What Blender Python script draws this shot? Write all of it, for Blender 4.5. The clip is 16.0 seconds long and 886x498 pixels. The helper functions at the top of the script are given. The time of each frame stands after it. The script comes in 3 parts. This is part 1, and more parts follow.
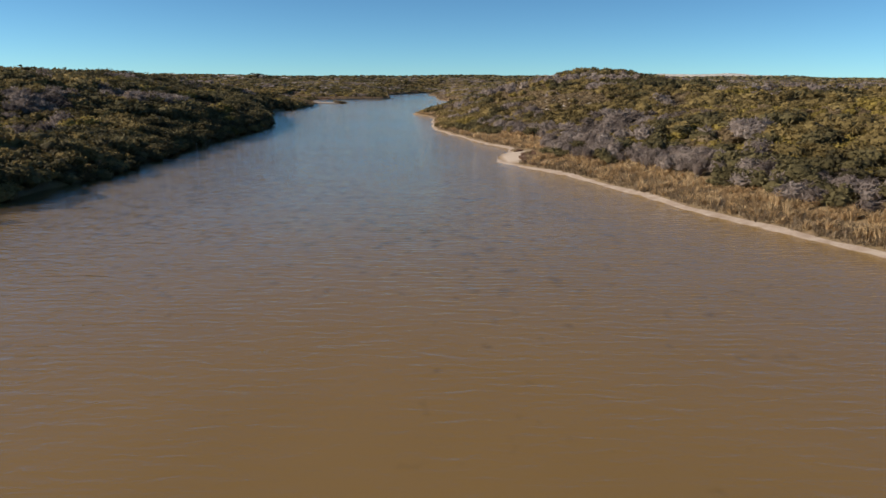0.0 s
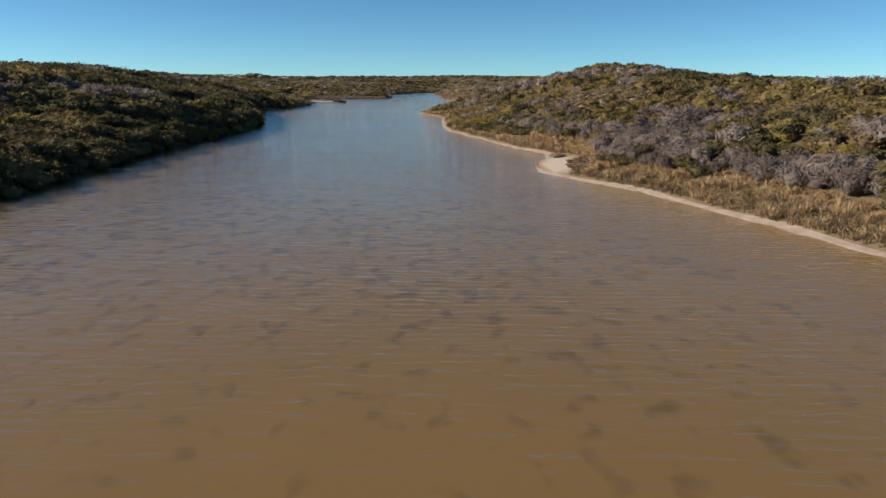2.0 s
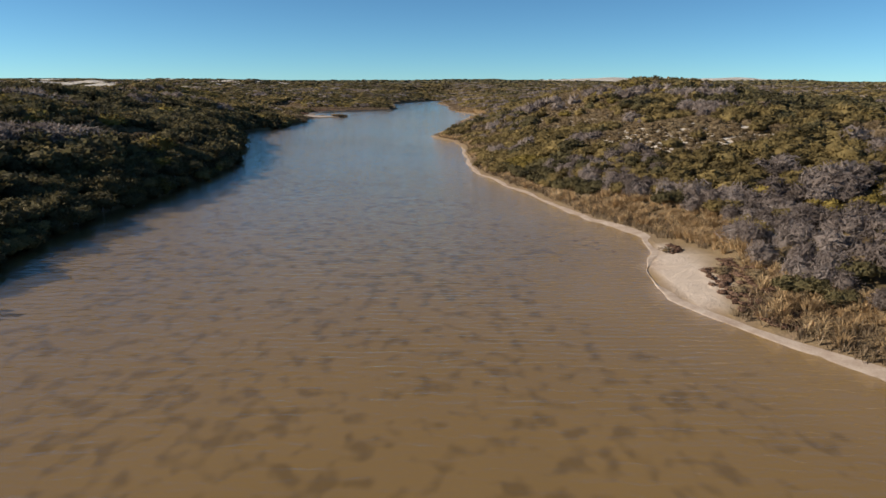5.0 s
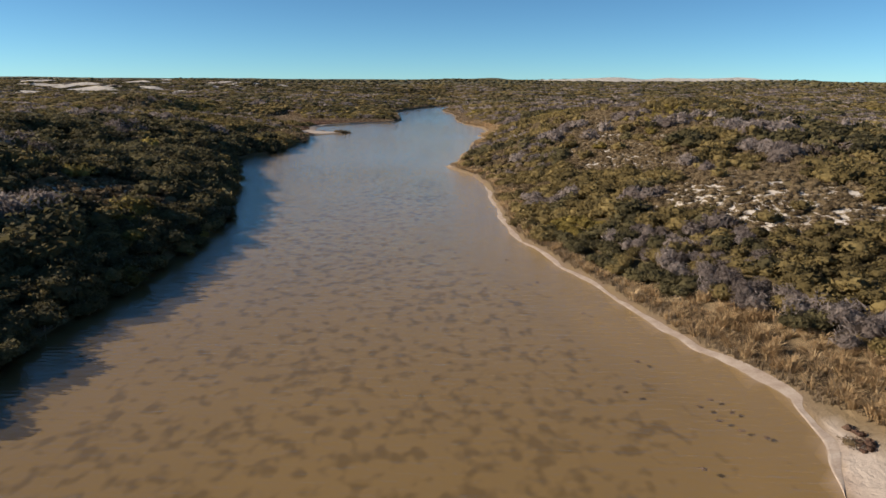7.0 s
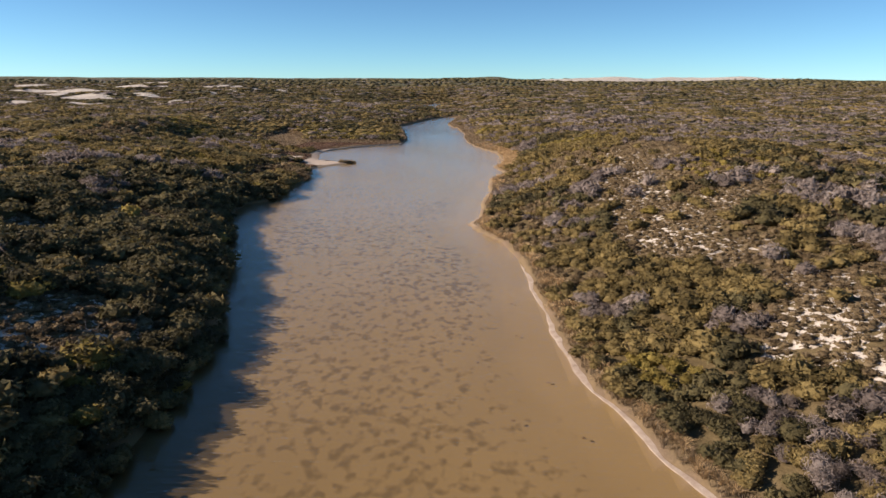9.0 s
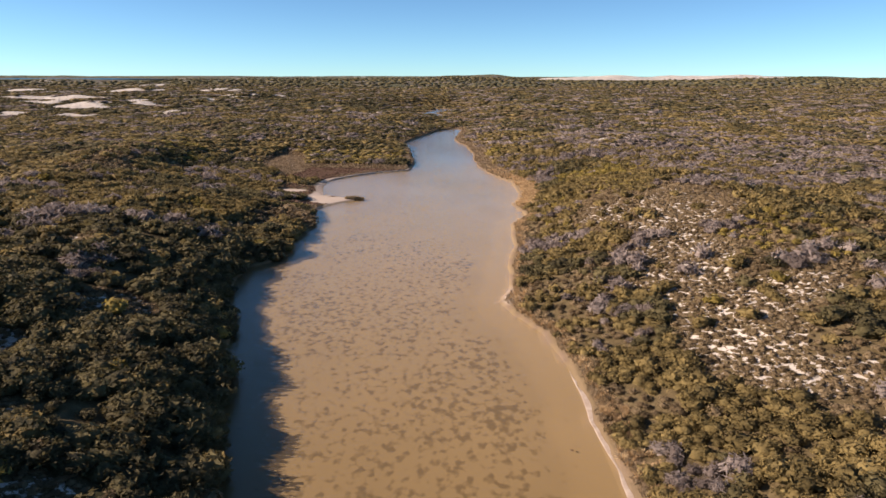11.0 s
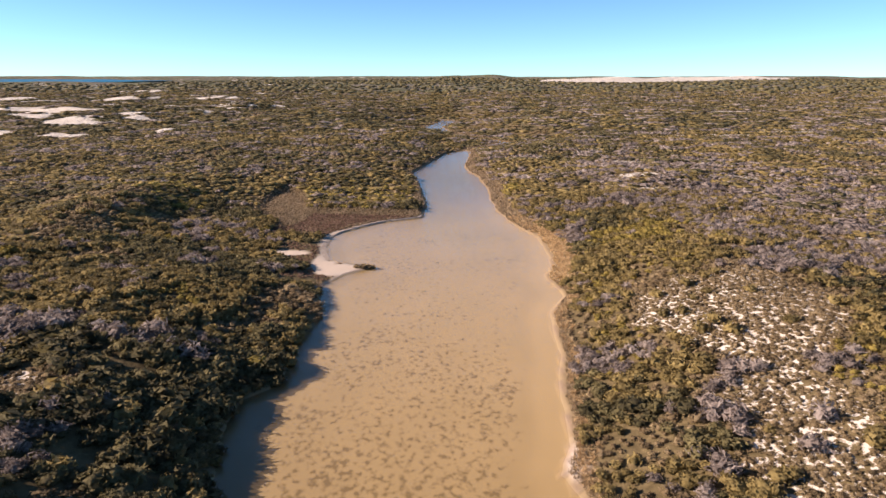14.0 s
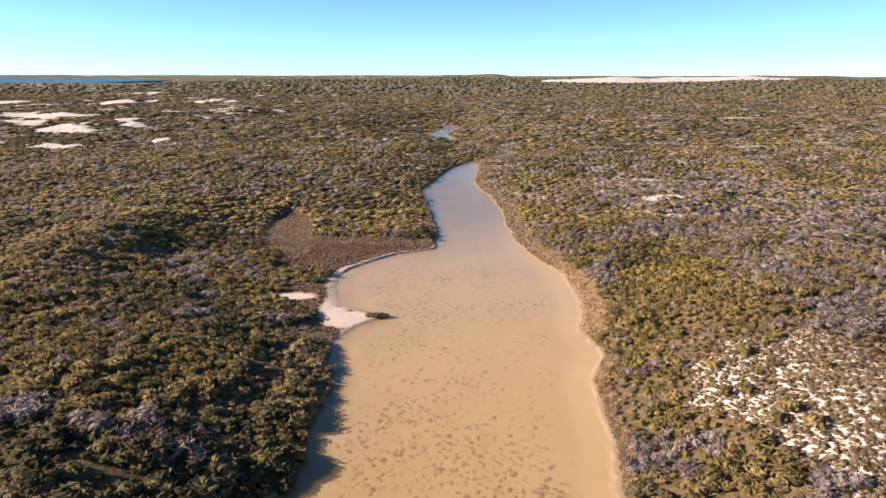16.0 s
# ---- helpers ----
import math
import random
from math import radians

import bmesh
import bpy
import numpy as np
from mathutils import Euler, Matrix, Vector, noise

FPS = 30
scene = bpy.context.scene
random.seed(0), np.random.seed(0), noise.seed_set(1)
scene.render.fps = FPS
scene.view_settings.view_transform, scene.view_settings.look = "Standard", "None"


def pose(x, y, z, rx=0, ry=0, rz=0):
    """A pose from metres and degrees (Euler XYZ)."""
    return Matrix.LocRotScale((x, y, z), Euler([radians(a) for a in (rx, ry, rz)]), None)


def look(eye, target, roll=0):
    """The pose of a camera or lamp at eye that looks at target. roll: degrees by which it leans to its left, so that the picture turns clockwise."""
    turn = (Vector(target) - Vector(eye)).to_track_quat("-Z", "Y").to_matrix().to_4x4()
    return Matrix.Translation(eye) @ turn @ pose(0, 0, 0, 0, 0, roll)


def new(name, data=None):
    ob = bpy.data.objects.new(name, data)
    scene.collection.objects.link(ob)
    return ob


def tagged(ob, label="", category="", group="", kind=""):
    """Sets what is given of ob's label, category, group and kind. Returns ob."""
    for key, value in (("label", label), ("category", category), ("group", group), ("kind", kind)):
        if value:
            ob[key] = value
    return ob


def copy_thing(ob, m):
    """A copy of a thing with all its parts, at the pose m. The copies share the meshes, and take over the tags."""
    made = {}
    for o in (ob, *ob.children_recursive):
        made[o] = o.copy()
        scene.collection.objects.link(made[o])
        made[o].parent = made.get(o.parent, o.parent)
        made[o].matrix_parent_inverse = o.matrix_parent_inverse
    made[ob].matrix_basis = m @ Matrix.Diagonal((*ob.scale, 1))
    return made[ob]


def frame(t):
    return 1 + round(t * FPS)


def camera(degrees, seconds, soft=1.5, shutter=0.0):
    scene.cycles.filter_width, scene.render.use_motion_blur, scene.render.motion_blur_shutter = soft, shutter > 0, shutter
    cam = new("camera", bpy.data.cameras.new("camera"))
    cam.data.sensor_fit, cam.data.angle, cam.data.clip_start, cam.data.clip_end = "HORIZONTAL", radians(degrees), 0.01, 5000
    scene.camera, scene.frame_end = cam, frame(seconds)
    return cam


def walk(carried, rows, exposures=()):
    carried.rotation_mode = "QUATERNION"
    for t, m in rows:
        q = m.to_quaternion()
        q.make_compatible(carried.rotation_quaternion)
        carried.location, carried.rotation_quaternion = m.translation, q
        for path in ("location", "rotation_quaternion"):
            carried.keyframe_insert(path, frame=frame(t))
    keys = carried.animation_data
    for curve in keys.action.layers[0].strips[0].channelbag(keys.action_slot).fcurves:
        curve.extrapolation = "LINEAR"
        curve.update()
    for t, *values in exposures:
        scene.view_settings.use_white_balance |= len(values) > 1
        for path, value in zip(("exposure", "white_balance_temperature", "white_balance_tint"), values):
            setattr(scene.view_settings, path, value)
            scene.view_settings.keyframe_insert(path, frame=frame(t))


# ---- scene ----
cam = camera(66.0, 16.0)
# seconds, x, y, z, yaw, pitch, roll of the flight up the inlet
ROWS = [
    (0.0, 0.00, 0.00, 10.68, -0.10, -13.79, 0.32),
    (0.5, -0.81, 5.07, 10.58, -0.07, -13.77, 0.31),
    (1.0, -1.50, 10.36, 10.57, -0.05, -13.75, 0.31),
    (1.5, -2.10, 15.92, 10.18, -0.06, -13.73, 0.29),
    (2.0, -2.74, 21.21, 9.18, -0.08, -13.71, 0.32),
    (2.5, -3.33, 26.31, 8.87, -0.05, -13.66, 0.35),
    (3.0, -3.75, 31.95, 9.46, 0.01, -13.59, 0.34),
    (3.5, -4.17, 37.45, 10.63, 0.16, -13.53, 0.30),
    (4.0, -4.80, 42.82, 11.66, 0.16, -13.48, 0.24),
    (6.5, -9.99, 67.16, 16.88, -0.12, -13.55, 0.40),
    (7.0, -11.10, 72.36, 19.22, -0.10, -13.63, 0.39),
    (7.5, -12.53, 77.87, 21.60, -0.16, -13.68, 0.34),
    (8.0, -13.83, 83.37, 24.13, -0.19, -13.78, 0.35),
    (8.5, -14.84, 88.92, 26.75, -0.14, -13.81, 0.32),
    (9.0, -16.01, 94.40, 29.45, -0.15, -13.85, 0.26),
    (9.5, -17.12, 99.78, 32.04, -0.15, -13.93, 0.23),
    (12.0, -24.21, 123.76, 46.57, -0.38, -14.22, 0.11),
    (12.5, -25.25, 129.41, 49.15, -0.39, -14.21, 0.13),
    (13.0, -26.14, 135.25, 51.67, -0.38, -14.25, 0.13),
    (13.5, -27.08, 141.15, 54.20, -0.37, -14.28, 0.13),
    (14.0, -28.38, 147.08, 56.48, -0.41, -14.35, 0.08),
    (14.5, -29.76, 152.79, 58.74, -0.43, -14.38, 0.05),
    (15.0, -31.29, 158.16, 61.10, -0.46, -14.39, 0.11),
    (15.5, -32.79, 163.37, 63.25, -0.51, -14.43, 0.15),
    (16.0, -34.25, 168.39, 64.76, -0.52, -14.51, 0.14),
]
EXPOSURES = [(0.0, 0.62, 6550, 11), (4.0, 0.57, 6500, 10.5), (7.0, 0.62, 6550, 12), (9.5, 0.95, 6850, 19.5), (12.5, 1.17, 7000, 24), (16.0, 1.53, 6850, 24)]
walk(cam, [(t, pose(x, y, z, 90 + pitch, 0, yaw) @ pose(0, 0, 0, 0, 0, roll)) for t, x, y, z, yaw, pitch, roll in ROWS], EXPOSURES)

# ---- world and sun ----
SUN_ELEVATION, SUN_FROM = 23.0, Vector((-1.0, -0.04, 0.0)).normalized()
world = bpy.data.worlds.new("sky")
world.use_nodes = True
scene.world = world
sky = world.node_tree.nodes.new("ShaderNodeTexSky")
sky.sky_type, sky.sun_disc = "NISHITA", False
sky.sun_elevation = radians(SUN_ELEVATION)
sky.sun_rotation = math.atan2(SUN_FROM.x, SUN_FROM.y)
sky.air_density, sky.dust_density, sky.ozone_density = 0.55, 0.0, 3.0
background = world.node_tree.nodes["Background"]
background.inputs["Strength"].default_value = 0.070
clear = world.node_tree.nodes.new("ShaderNodeMix")
clear.data_type, clear.blend_type = "RGBA", "MULTIPLY"
clear.inputs[0].default_value, clear.inputs[7].default_value = 1.0, (0.66, 1.0, 1.05, 1)
world.node_tree.links.new(sky.outputs["Color"], clear.inputs[6])
world.node_tree.links.new(clear.outputs[2], background.inputs["Color"])
sun = new("sun", bpy.data.lights.new("sun", "SUN"))
sun.data.energy, sun.data.angle, sun.data.color = 5.0, radians(0.55), (1.0, 0.88, 0.74)
sun_dir = SUN_FROM * math.cos(radians(SUN_ELEVATION)) + Vector((0, 0, math.sin(radians(SUN_ELEVATION))))
sun.matrix_world = look(sun_dir * 300 + Vector((0, 200, 0)), (0, 200, 0))


# ---- materials ----
class Nodes:
    """Short hand for a node material."""

    def __init__(self, name):
        self.mat = bpy.data.materials.new(name)
        self.mat.use_nodes = True
        self.tree = self.mat.node_tree
        self.bsdf = self.tree.nodes["Principled BSDF"]
        self.out = self.tree.nodes["Material Output"]

    def add(self, kind, **inputs):
        node = self.tree.nodes.new(kind)
        for key, value in inputs.items():
            self.put(node.inputs[key.replace("_", " ")], value)
        return node

    def put(self, socket, value):
        if isinstance(value, bpy.types.NodeSocket):
            self.tree.links.new(value, socket)
        else:
            socket.default_value = value

    def place(self, scale=(1, 1, 1)):
        geo = self.add("ShaderNodeNewGeometry")
        mapping = self.add("ShaderNodeMapping", Vector=geo.outputs["Position"])
        mapping.inputs["Scale"].default_value = scale
        return mapping.outputs["Vector"]

    def noise(self, vector, scale, detail=4.0, rough=0.55, distort=0.0):
        return self.add("ShaderNodeTexNoise", Vector=vector, Scale=scale, Detail=detail, Roughness=rough, Distortion=distort).outputs["Fac"]

    def ramp(self, fac, *stops):
        node = self.add("ShaderNodeValToRGB", Fac=fac)
        line = node.color_ramp
        while len(line.elements) < len(stops):
            line.elements.new(0.5)
        for element, (at, colour) in zip(line.elements, stops):
            element.position = at
            element.color = (*colour, 1) if isinstance(colour, tuple) else (colour, colour, colour, 1)
        return node.outputs["Color"]

    def maths(self, operation, a, b=0.0, c=0.0):
        node = self.tree.nodes.new("ShaderNodeMath")
        node.operation = operation
        for socket, value in zip(node.inputs, (a, b, c)):
            self.put(socket, value)
        return node.outputs[0]

    def mix(self, fac, a, b, blend="MIX"):
        node = self.tree.nodes.new("ShaderNodeMix")
        node.data_type, node.blend_type = "RGBA", blend
        for index, value in ((0, fac), (6, a), (7, b)):
            if isinstance(value, tuple) and len(value) == 3:
                value = (*value, 1)
            self.put(node.inputs[index], value)
        return node.outputs[2]

    def attribute(self, name):
        node = self.tree.nodes.new("ShaderNodeAttribute")
        node.attribute_name = name
        return node.outputs["Fac"]

    def bump(self, height, strength, distance):
        return self.add("ShaderNodeBump", Height=height, Strength=strength, Distance=distance).outputs["Normal"]

    def finish(self, colour, rough=0.8, normal=None, specular=0.3):
        self.put(self.bsdf.inputs["Base Color"], colour)
        self.put(self.bsdf.inputs["Roughness"], rough)
        self.put(self.bsdf.inputs["Specular IOR Level"], specular)
        if normal is not None:
            self.put(self.bsdf.inputs["Normal"], normal)
        return self.mat


def foliage(name, dark, middle, light, fine=9.0, specular=0.15):
    """Leaves or twigs: one tone a plant, patches over the land, and grain on the leaves."""
    n = Nodes(name)
    info = n.add("ShaderNodeObjectInfo").outputs["Random"]
    tone = n.maths("FRACT", n.maths("ADD", n.attribute("tone"), info))
    at = n.place()
    patch = n.noise(at, 0.06, 3.0)
    leaf = n.maths("ADD", n.maths("MULTIPLY", n.noise(at, fine, 3.0, 0.7), 0.5), n.maths("MULTIPLY", n.noise(at, 2.3, 4.0, 0.65), 0.5))
    island = n.add("ShaderNodeNewGeometry").outputs["Random Per Island"]
    value = n.maths("ADD", n.maths("MULTIPLY", tone, 0.5), n.maths("MULTIPLY", patch, 0.5))
    value = n.maths("ADD", n.maths("MULTIPLY", leaf, 0.75), n.maths("MULTIPLY_ADD", island, 0.18, n.maths("SUBTRACT", value, 0.46)))
    colour = n.ramp(value, (0.12, dark), (0.45, middle), (0.85, light))
    n.finish(colour, 0.75, n.bump(leaf, 1.0, 0.45), specular)
    leaf_light = n.add("ShaderNodeBsdfTranslucent", Color=colour)
    both = n.add("ShaderNodeMixShader", Fac=0.3)
    n.put(both.inputs[1], n.bsdf.outputs[0])
    n.put(both.inputs[2], leaf_light.outputs[0])
    n.put(n.out.inputs["Surface"], both.outputs[0])
    return n.mat


GREEN = foliage("olive_leaves", (0.080, 0.062, 0.026), (0.215, 0.162, 0.064), (0.352, 0.266, 0.106))
# deep green, darkened further to carry the western slope's shade
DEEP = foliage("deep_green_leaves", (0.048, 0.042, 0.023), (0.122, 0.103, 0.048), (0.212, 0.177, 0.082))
YELLOW = foliage("yellow_green_leaves", (0.098, 0.077, 0.023), (0.260, 0.198, 0.052), (0.395, 0.304, 0.086))
GREY = foliage("grey_twigs", (0.098, 0.078, 0.067), (0.262, 0.212, 0.184), (0.432, 0.366, 0.322), 14.0)
HEATH = foliage("brown_heath", (0.090, 0.063, 0.034), (0.240, 0.174, 0.096), (0.380, 0.290, 0.168), 12.0)
STRAW = foliage("dry_grass", (0.300, 0.195, 0.095), (0.580, 0.400, 0.210), (0.740, 0.560, 0.330), 16.0)
REED = foliage("grey_brown_reeds", (0.125, 0.090, 0.055), (0.285, 0.210, 0.130), (0.420, 0.325, 0.215), 16.0)
SALT = foliage("red_brown_saltmarsh", (0.076, 0.043, 0.029), (0.187, 0.111, 0.075), (0.289, 0.187, 0.128), 8.0)
BARK = foliage("bleached_stems", (0.16, 0.13, 0.11), (0.34, 0.30, 0.26), (0.52, 0.47, 0.42), 20.0)


def ground_material():
    n = Nodes("dune_soil")
    at = n.place()
    wide, clump, grain = n.noise(at, 0.05, 4.0), n.noise(at, 0.42, 5.0, 0.62, 0.6), n.noise(at, 7.0, 4.0, 0.65)
    litter = n.ramp(n.maths("ADD", n.maths("MULTIPLY", clump, 0.6), n.maths("MULTIPLY", grain, 0.4)),
                    (0.3, (0.055, 0.042, 0.020)), (0.5, (0.115, 0.086, 0.043)), (0.68, (0.20, 0.152, 0.080)))
    sand = n.ramp(n.maths("ADD", n.maths("MULTIPLY", grain, 0.5), n.maths("MULTIPLY", wide, 0.5)),
                  (0.3, (0.45, 0.40, 0.335)), (0.7, (0.63, 0.58, 0.505)))
    # far scrub: crowns too small to tell apart, their self-shadow put into the colour
    crowns = n.noise(n.place((1, 0.55, 1)), 0.22, 5.0, 0.75, 0.4)
    species = n.noise(at, 0.012, 4.0, 0.6)
    stands = n.noise(n.place((1, 0.22, 1)), 0.035, 5.0, 0.75)
    crowns = n.maths("ADD", n.maths("MULTIPLY", crowns, 0.55), n.maths("MULTIPLY", stands, 0.45))
    scrub = n.ramp(crowns, (0.36, (0.042, 0.042, 0.022)), (0.5, (0.108, 0.104, 0.055)), (0.64, (0.20, 0.185, 0.105)))
    grey_scrub = n.ramp(crowns, (0.36, (0.06, 0.05, 0.04)), (0.5, (0.15, 0.128, 0.10)), (0.64, (0.25, 0.215, 0.175)))
    scrub = n.mix(n.ramp(species, (0.47, 0.0), (0.6, 1.0)), scrub, grey_scrub)
    colour = n.mix(n.attribute("scrub"), litter, scrub)
    colour = n.mix(n.attribute("dry"), colour, n.mix(grain, (0.15, 0.108, 0.06), (0.31, 0.228, 0.13)))
    # open sand breaks through in ragged patches
    tatter = n.noise(at, 0.75, 4.0, 0.6, 0.4)
    open_sand = n.maths("MULTIPLY_ADD", n.maths("SUBTRACT", tatter, 0.5), 1.7, n.attribute("sand"))
    colour = n.mix(n.ramp(open_sand, (0.46, 0.0), (0.54, 1.0)), colour, sand)
    colour = n.mix(n.attribute("beach"), colour, n.mix(0.65, sand, (0.42, 0.325, 0.245)))
    # damp, pinkish rim at the water
    rim = n.mix(grain, (0.24, 0.165, 0.115), (0.35, 0.26, 0.195))
    colour = n.mix(n.attribute("rim"), colour, rim)
    # bed of the inlet: tan silt with brown weed in blotches
    silt = n.mix(n.attribute("pale"), n.mix(wide, (0.138, 0.083, 0.021), (0.182, 0.116, 0.036)), n.mix(wide, (0.345, 0.262, 0.135), (0.43, 0.33, 0.185)))
    silt = n.mix(n.maths("MULTIPLY", grain, 0.3), silt, (0.18, 0.115, 0.052))
    weed_shape = n.noise(n.place((1.0, 0.72, 1)), 1.0, 1.4, 0.5, 0.15)
    weed_area = n.noise(at, 0.035, 3.0)
    weed = n.maths("MULTIPLY_ADD", weed_area, 0.35, n.maths("MULTIPLY_ADD", n.attribute("weed"), 0.2, weed_shape))
    silt = n.mix(n.maths("MULTIPLY", n.ramp(n.maths("SUBTRACT", weed, 0.4), (0.47, 0.0), (0.66, 1.0)), 0.68), silt, (0.072, 0.042, 0.012))
    colour = n.mix(n.attribute("bed"), colour, silt)
    height = n.maths("MULTIPLY", n.maths("ADD", n.maths("MULTIPLY", grain, 0.05), n.maths("MULTIPLY", clump, 0.25)), n.maths("SUBTRACT", 1.0, n.attribute("bed")))
    height = n.maths("ADD", height, n.maths("MULTIPLY", n.maths("MULTIPLY", crowns, n.attribute("scrub")), 6.0))
    return n.finish(colour, 0.9, n.bump(height, 0.9, 1.0), 0.1)


def water_material(name, murk, clear, ripple):
    """Murky water: clear and silty light mixed below, the sky mirrored on a rippled face."""
    n = Nodes(name)
    at_wide = n.place((0.6, 0.4, 1))
    fine = n.noise(n.place((0.62, 1.7, 1)), 1.15, 3.0, 0.55, 0.6)
    broad = n.noise(n.place((0.3, 0.9, 1)), 0.35, 3.0, 0.5)
    gusts = n.noise(n.place((0.5, 0.25, 1)), 0.05, 3.0, 0.5)
    height = n.maths("ADD", n.maths("MULTIPLY", fine, n.maths("MULTIPLY_ADD", gusts, 0.18, 0.0)), n.maths("MULTIPLY", broad, 0.05))
    crest = n.add("ShaderNodeTexWave", Vector=n.place((0.4, 1, 1)), Scale=0.52, Distortion=5.0, Detail=2.0)
    crest.bands_direction = "Y"
    calm = n.noise(at_wide, 0.045, 2.0)
    height = n.maths("ADD", height, n.maths("MULTIPLY", crest.outputs["Fac"], n.ramp(calm, (0.38, 0.002), (0.62, 0.013))))
    normal = n.bump(height, ripple, 1.0)
    silt = n.mix(gusts, (murk[0] * 0.85, murk[1] * 0.85, murk[2] * 0.85), murk)
    body = n.add("ShaderNodeMixShader")
    seen_through = n.add("ShaderNodeBsdfTransparent", Color=(1, 1, 1, 1))
    silty = n.add("ShaderNodeBsdfDiffuse", Color=silt)
    n.put(body.inputs[0], clear)
    n.put(body.inputs[1], silty.outputs[0])
    n.put(body.inputs[2], seen_through.outputs[0])
    gloss = n.add("ShaderNodeBsdfGlossy", Color=(1, 1, 1, 1), Roughness=0.06, Normal=normal)
    edge = n.add("ShaderNodeFresnel", IOR=1.33, Normal=normal)
    face = n.add("ShaderNodeMixShader", Fac=edge.outputs[0])
    n.put(face.inputs[1], body.outputs[0])
    n.put(face.inputs[2], gloss.outputs[0])
    n.put(n.out.inputs["Surface"], face.outputs[0])
    n.tree.nodes.remove(n.bsdf)
    return n.mat


def shore_material():
    n = Nodes("pale_shore_sand")
    at = n.place()
    grain, drift = n.noise(at, 9.0, 4.0, 0.7), n.noise(at, 0.9, 4.0, 0.6)
    colour = n.ramp(n.maths("ADD", n.maths("MULTIPLY", grain, 0.4), n.maths("MULTIPLY", drift, 0.6)), (0.32, (0.26, 0.195, 0.146)), (0.5, (0.375, 0.300, 0.235)), (0.66, (0.46, 0.39, 0.315)))
    return n.finish(colour, 0.9, n.bump(grain, 0.6, 0.03), 0.15)


GROUND = ground_material()
SHORE = shore_material()
WATER = water_material("silty_water", (0.270, 0.192, 0.086), 0.76, 0.8)


def sea_material():
    n = Nodes("sea_water")
    chop = n.noise(n.place((1, 0.2, 1)), 0.02, 4.0)
    return n.finish(n.mix(chop, (0.008, 0.12, 0.22), (0.014, 0.15, 0.27)), 0.55, None, 0.12)


SEA = sea_material()


# ---- the lie of the land ----
def lattice(ix, iy, seed):
    """A steady random number for every whole-numbered place."""
    h = (ix.astype(np.int64) * 374761393 + iy.astype(np.int64) * 668265263 + seed * 982451653) & 0xFFFFFFFF
    h = ((h ^ (h >> 13)) * 1274126177) & 0xFFFFFFFF
    return ((h ^ (h >> 16)) & 0xFFFFFF) / float(0xFFFFFF)


def swell(x, y, size, seed, octaves=4):
    """Soft random relief from -1 to 1 whose widest forms are that many metres across."""
    total, weight, amount = np.zeros(np.shape(x)), 0.0, 1.0
    for k in range(octaves):
        u, v = np.asarray(x) / size + 31.7 * k, np.asarray(y) / size + 17.3 * k
        i, j = np.floor(u), np.floor(v)
        a, b = u - i, v - j
        a, b = a * a * (3 - 2 * a), b * b * (3 - 2 * b)
        low = lattice(i, j, seed) * (1 - a) + lattice(i + 1, j, seed) * a
        high = lattice(i, j + 1, seed) * (1 - a) + lattice(i + 1, j + 1, seed) * a
        total += amount * (2 * (low * (1 - b) + high * b) - 1)
        weight += amount
        amount, size = amount * 0.5, size * 0.5
    return total / weight * 1.6


def step(low, high, v):
    s = np.clip((v - low) / (high - low), 0, 1)
    return s * s * (3 - 2 * s)


def mound(x, y, cx, cy, sx, sy, turn=0.0):
    c, s = math.cos(radians(turn)), math.sin(radians(turn))
    u, v = (x - cx) * c + (y - cy) * s, (y - cy) * c - (x - cx) * s
    return np.exp(-0.5 * ((u / sx) ** 2 + (v / sy) ** 2))


EAST_Y = [-90, 20, 41, 56, 69, 80, 88, 91, 94, 97, 101, 106, 112, 118, 124, 134, 146, 158, 173, 188, 207, 219, 228, 235, 243, 257, 278, 293, 304, 318, 326, 336, 347, 357, 372, 384, 403, 433, 459, 490, 528, 566, 588, 620, 645, 664, 674]
EAST_X = [48, 34, 28, 22, 18, 14.4, 10.6, 9.0, 7.9, 7.9, 8.5, 9.7, 10.8, 9.0, 7.0, 4.3, 1.6, -1.9, -2.8, -2.5, -3.3, -4.3, -8.3, -10.3, -7.6, -6.3, -3.0, -2.2, -1.2, 4.8, 3.6, 2.6, 6.0, 7.1, 7.0, 7.2, 1.2, -3.4, -4.0, -3.4, -5.4, -11.5, -11.5, -8.0, -6.2, -3.5, -9]
WEST_Y = [-90, 20, 59, 75, 92, 109, 121, 132, 147, 168, 190, 216, 237, 250, 258, 263, 270, 281, 303, 325, 332, 337, 345, 349, 353, 370, 385, 392, 404, 411, 419, 428, 445, 470, 512, 546, 560, 620, 655, 668, 674]
WEST_X = [-46, -43, -40.5, -39.0, -40.0, -41.5, -42.6, -41.8, -41.6, -42.7, -48.4, -55.8, -61.6, -64.2, -64.2, -60.0, -58.2, -59.5, -57, -61.5, -58, -56, -49, -55, -62.3, -66.0, -66.2, -64.0, -56, -50, -35.5, -34.4, -33.6, -35.2, -38.8, -43, -41.5, -29, -22, -14, -10]
STREAM_Y = [674, 700, 735, 765, 790, 840, 890, 920, 960, 1015, 1060]
STREAM_X = [-8, 6, 30, 20, 2, -15, -30, -34, -24, -14, -30]
STREAM_W = [0.5, 1.0, 6.0, 1.0, 1.0, 1.5, 9.0, 10.0, 10.0, 11.0, 0.2]


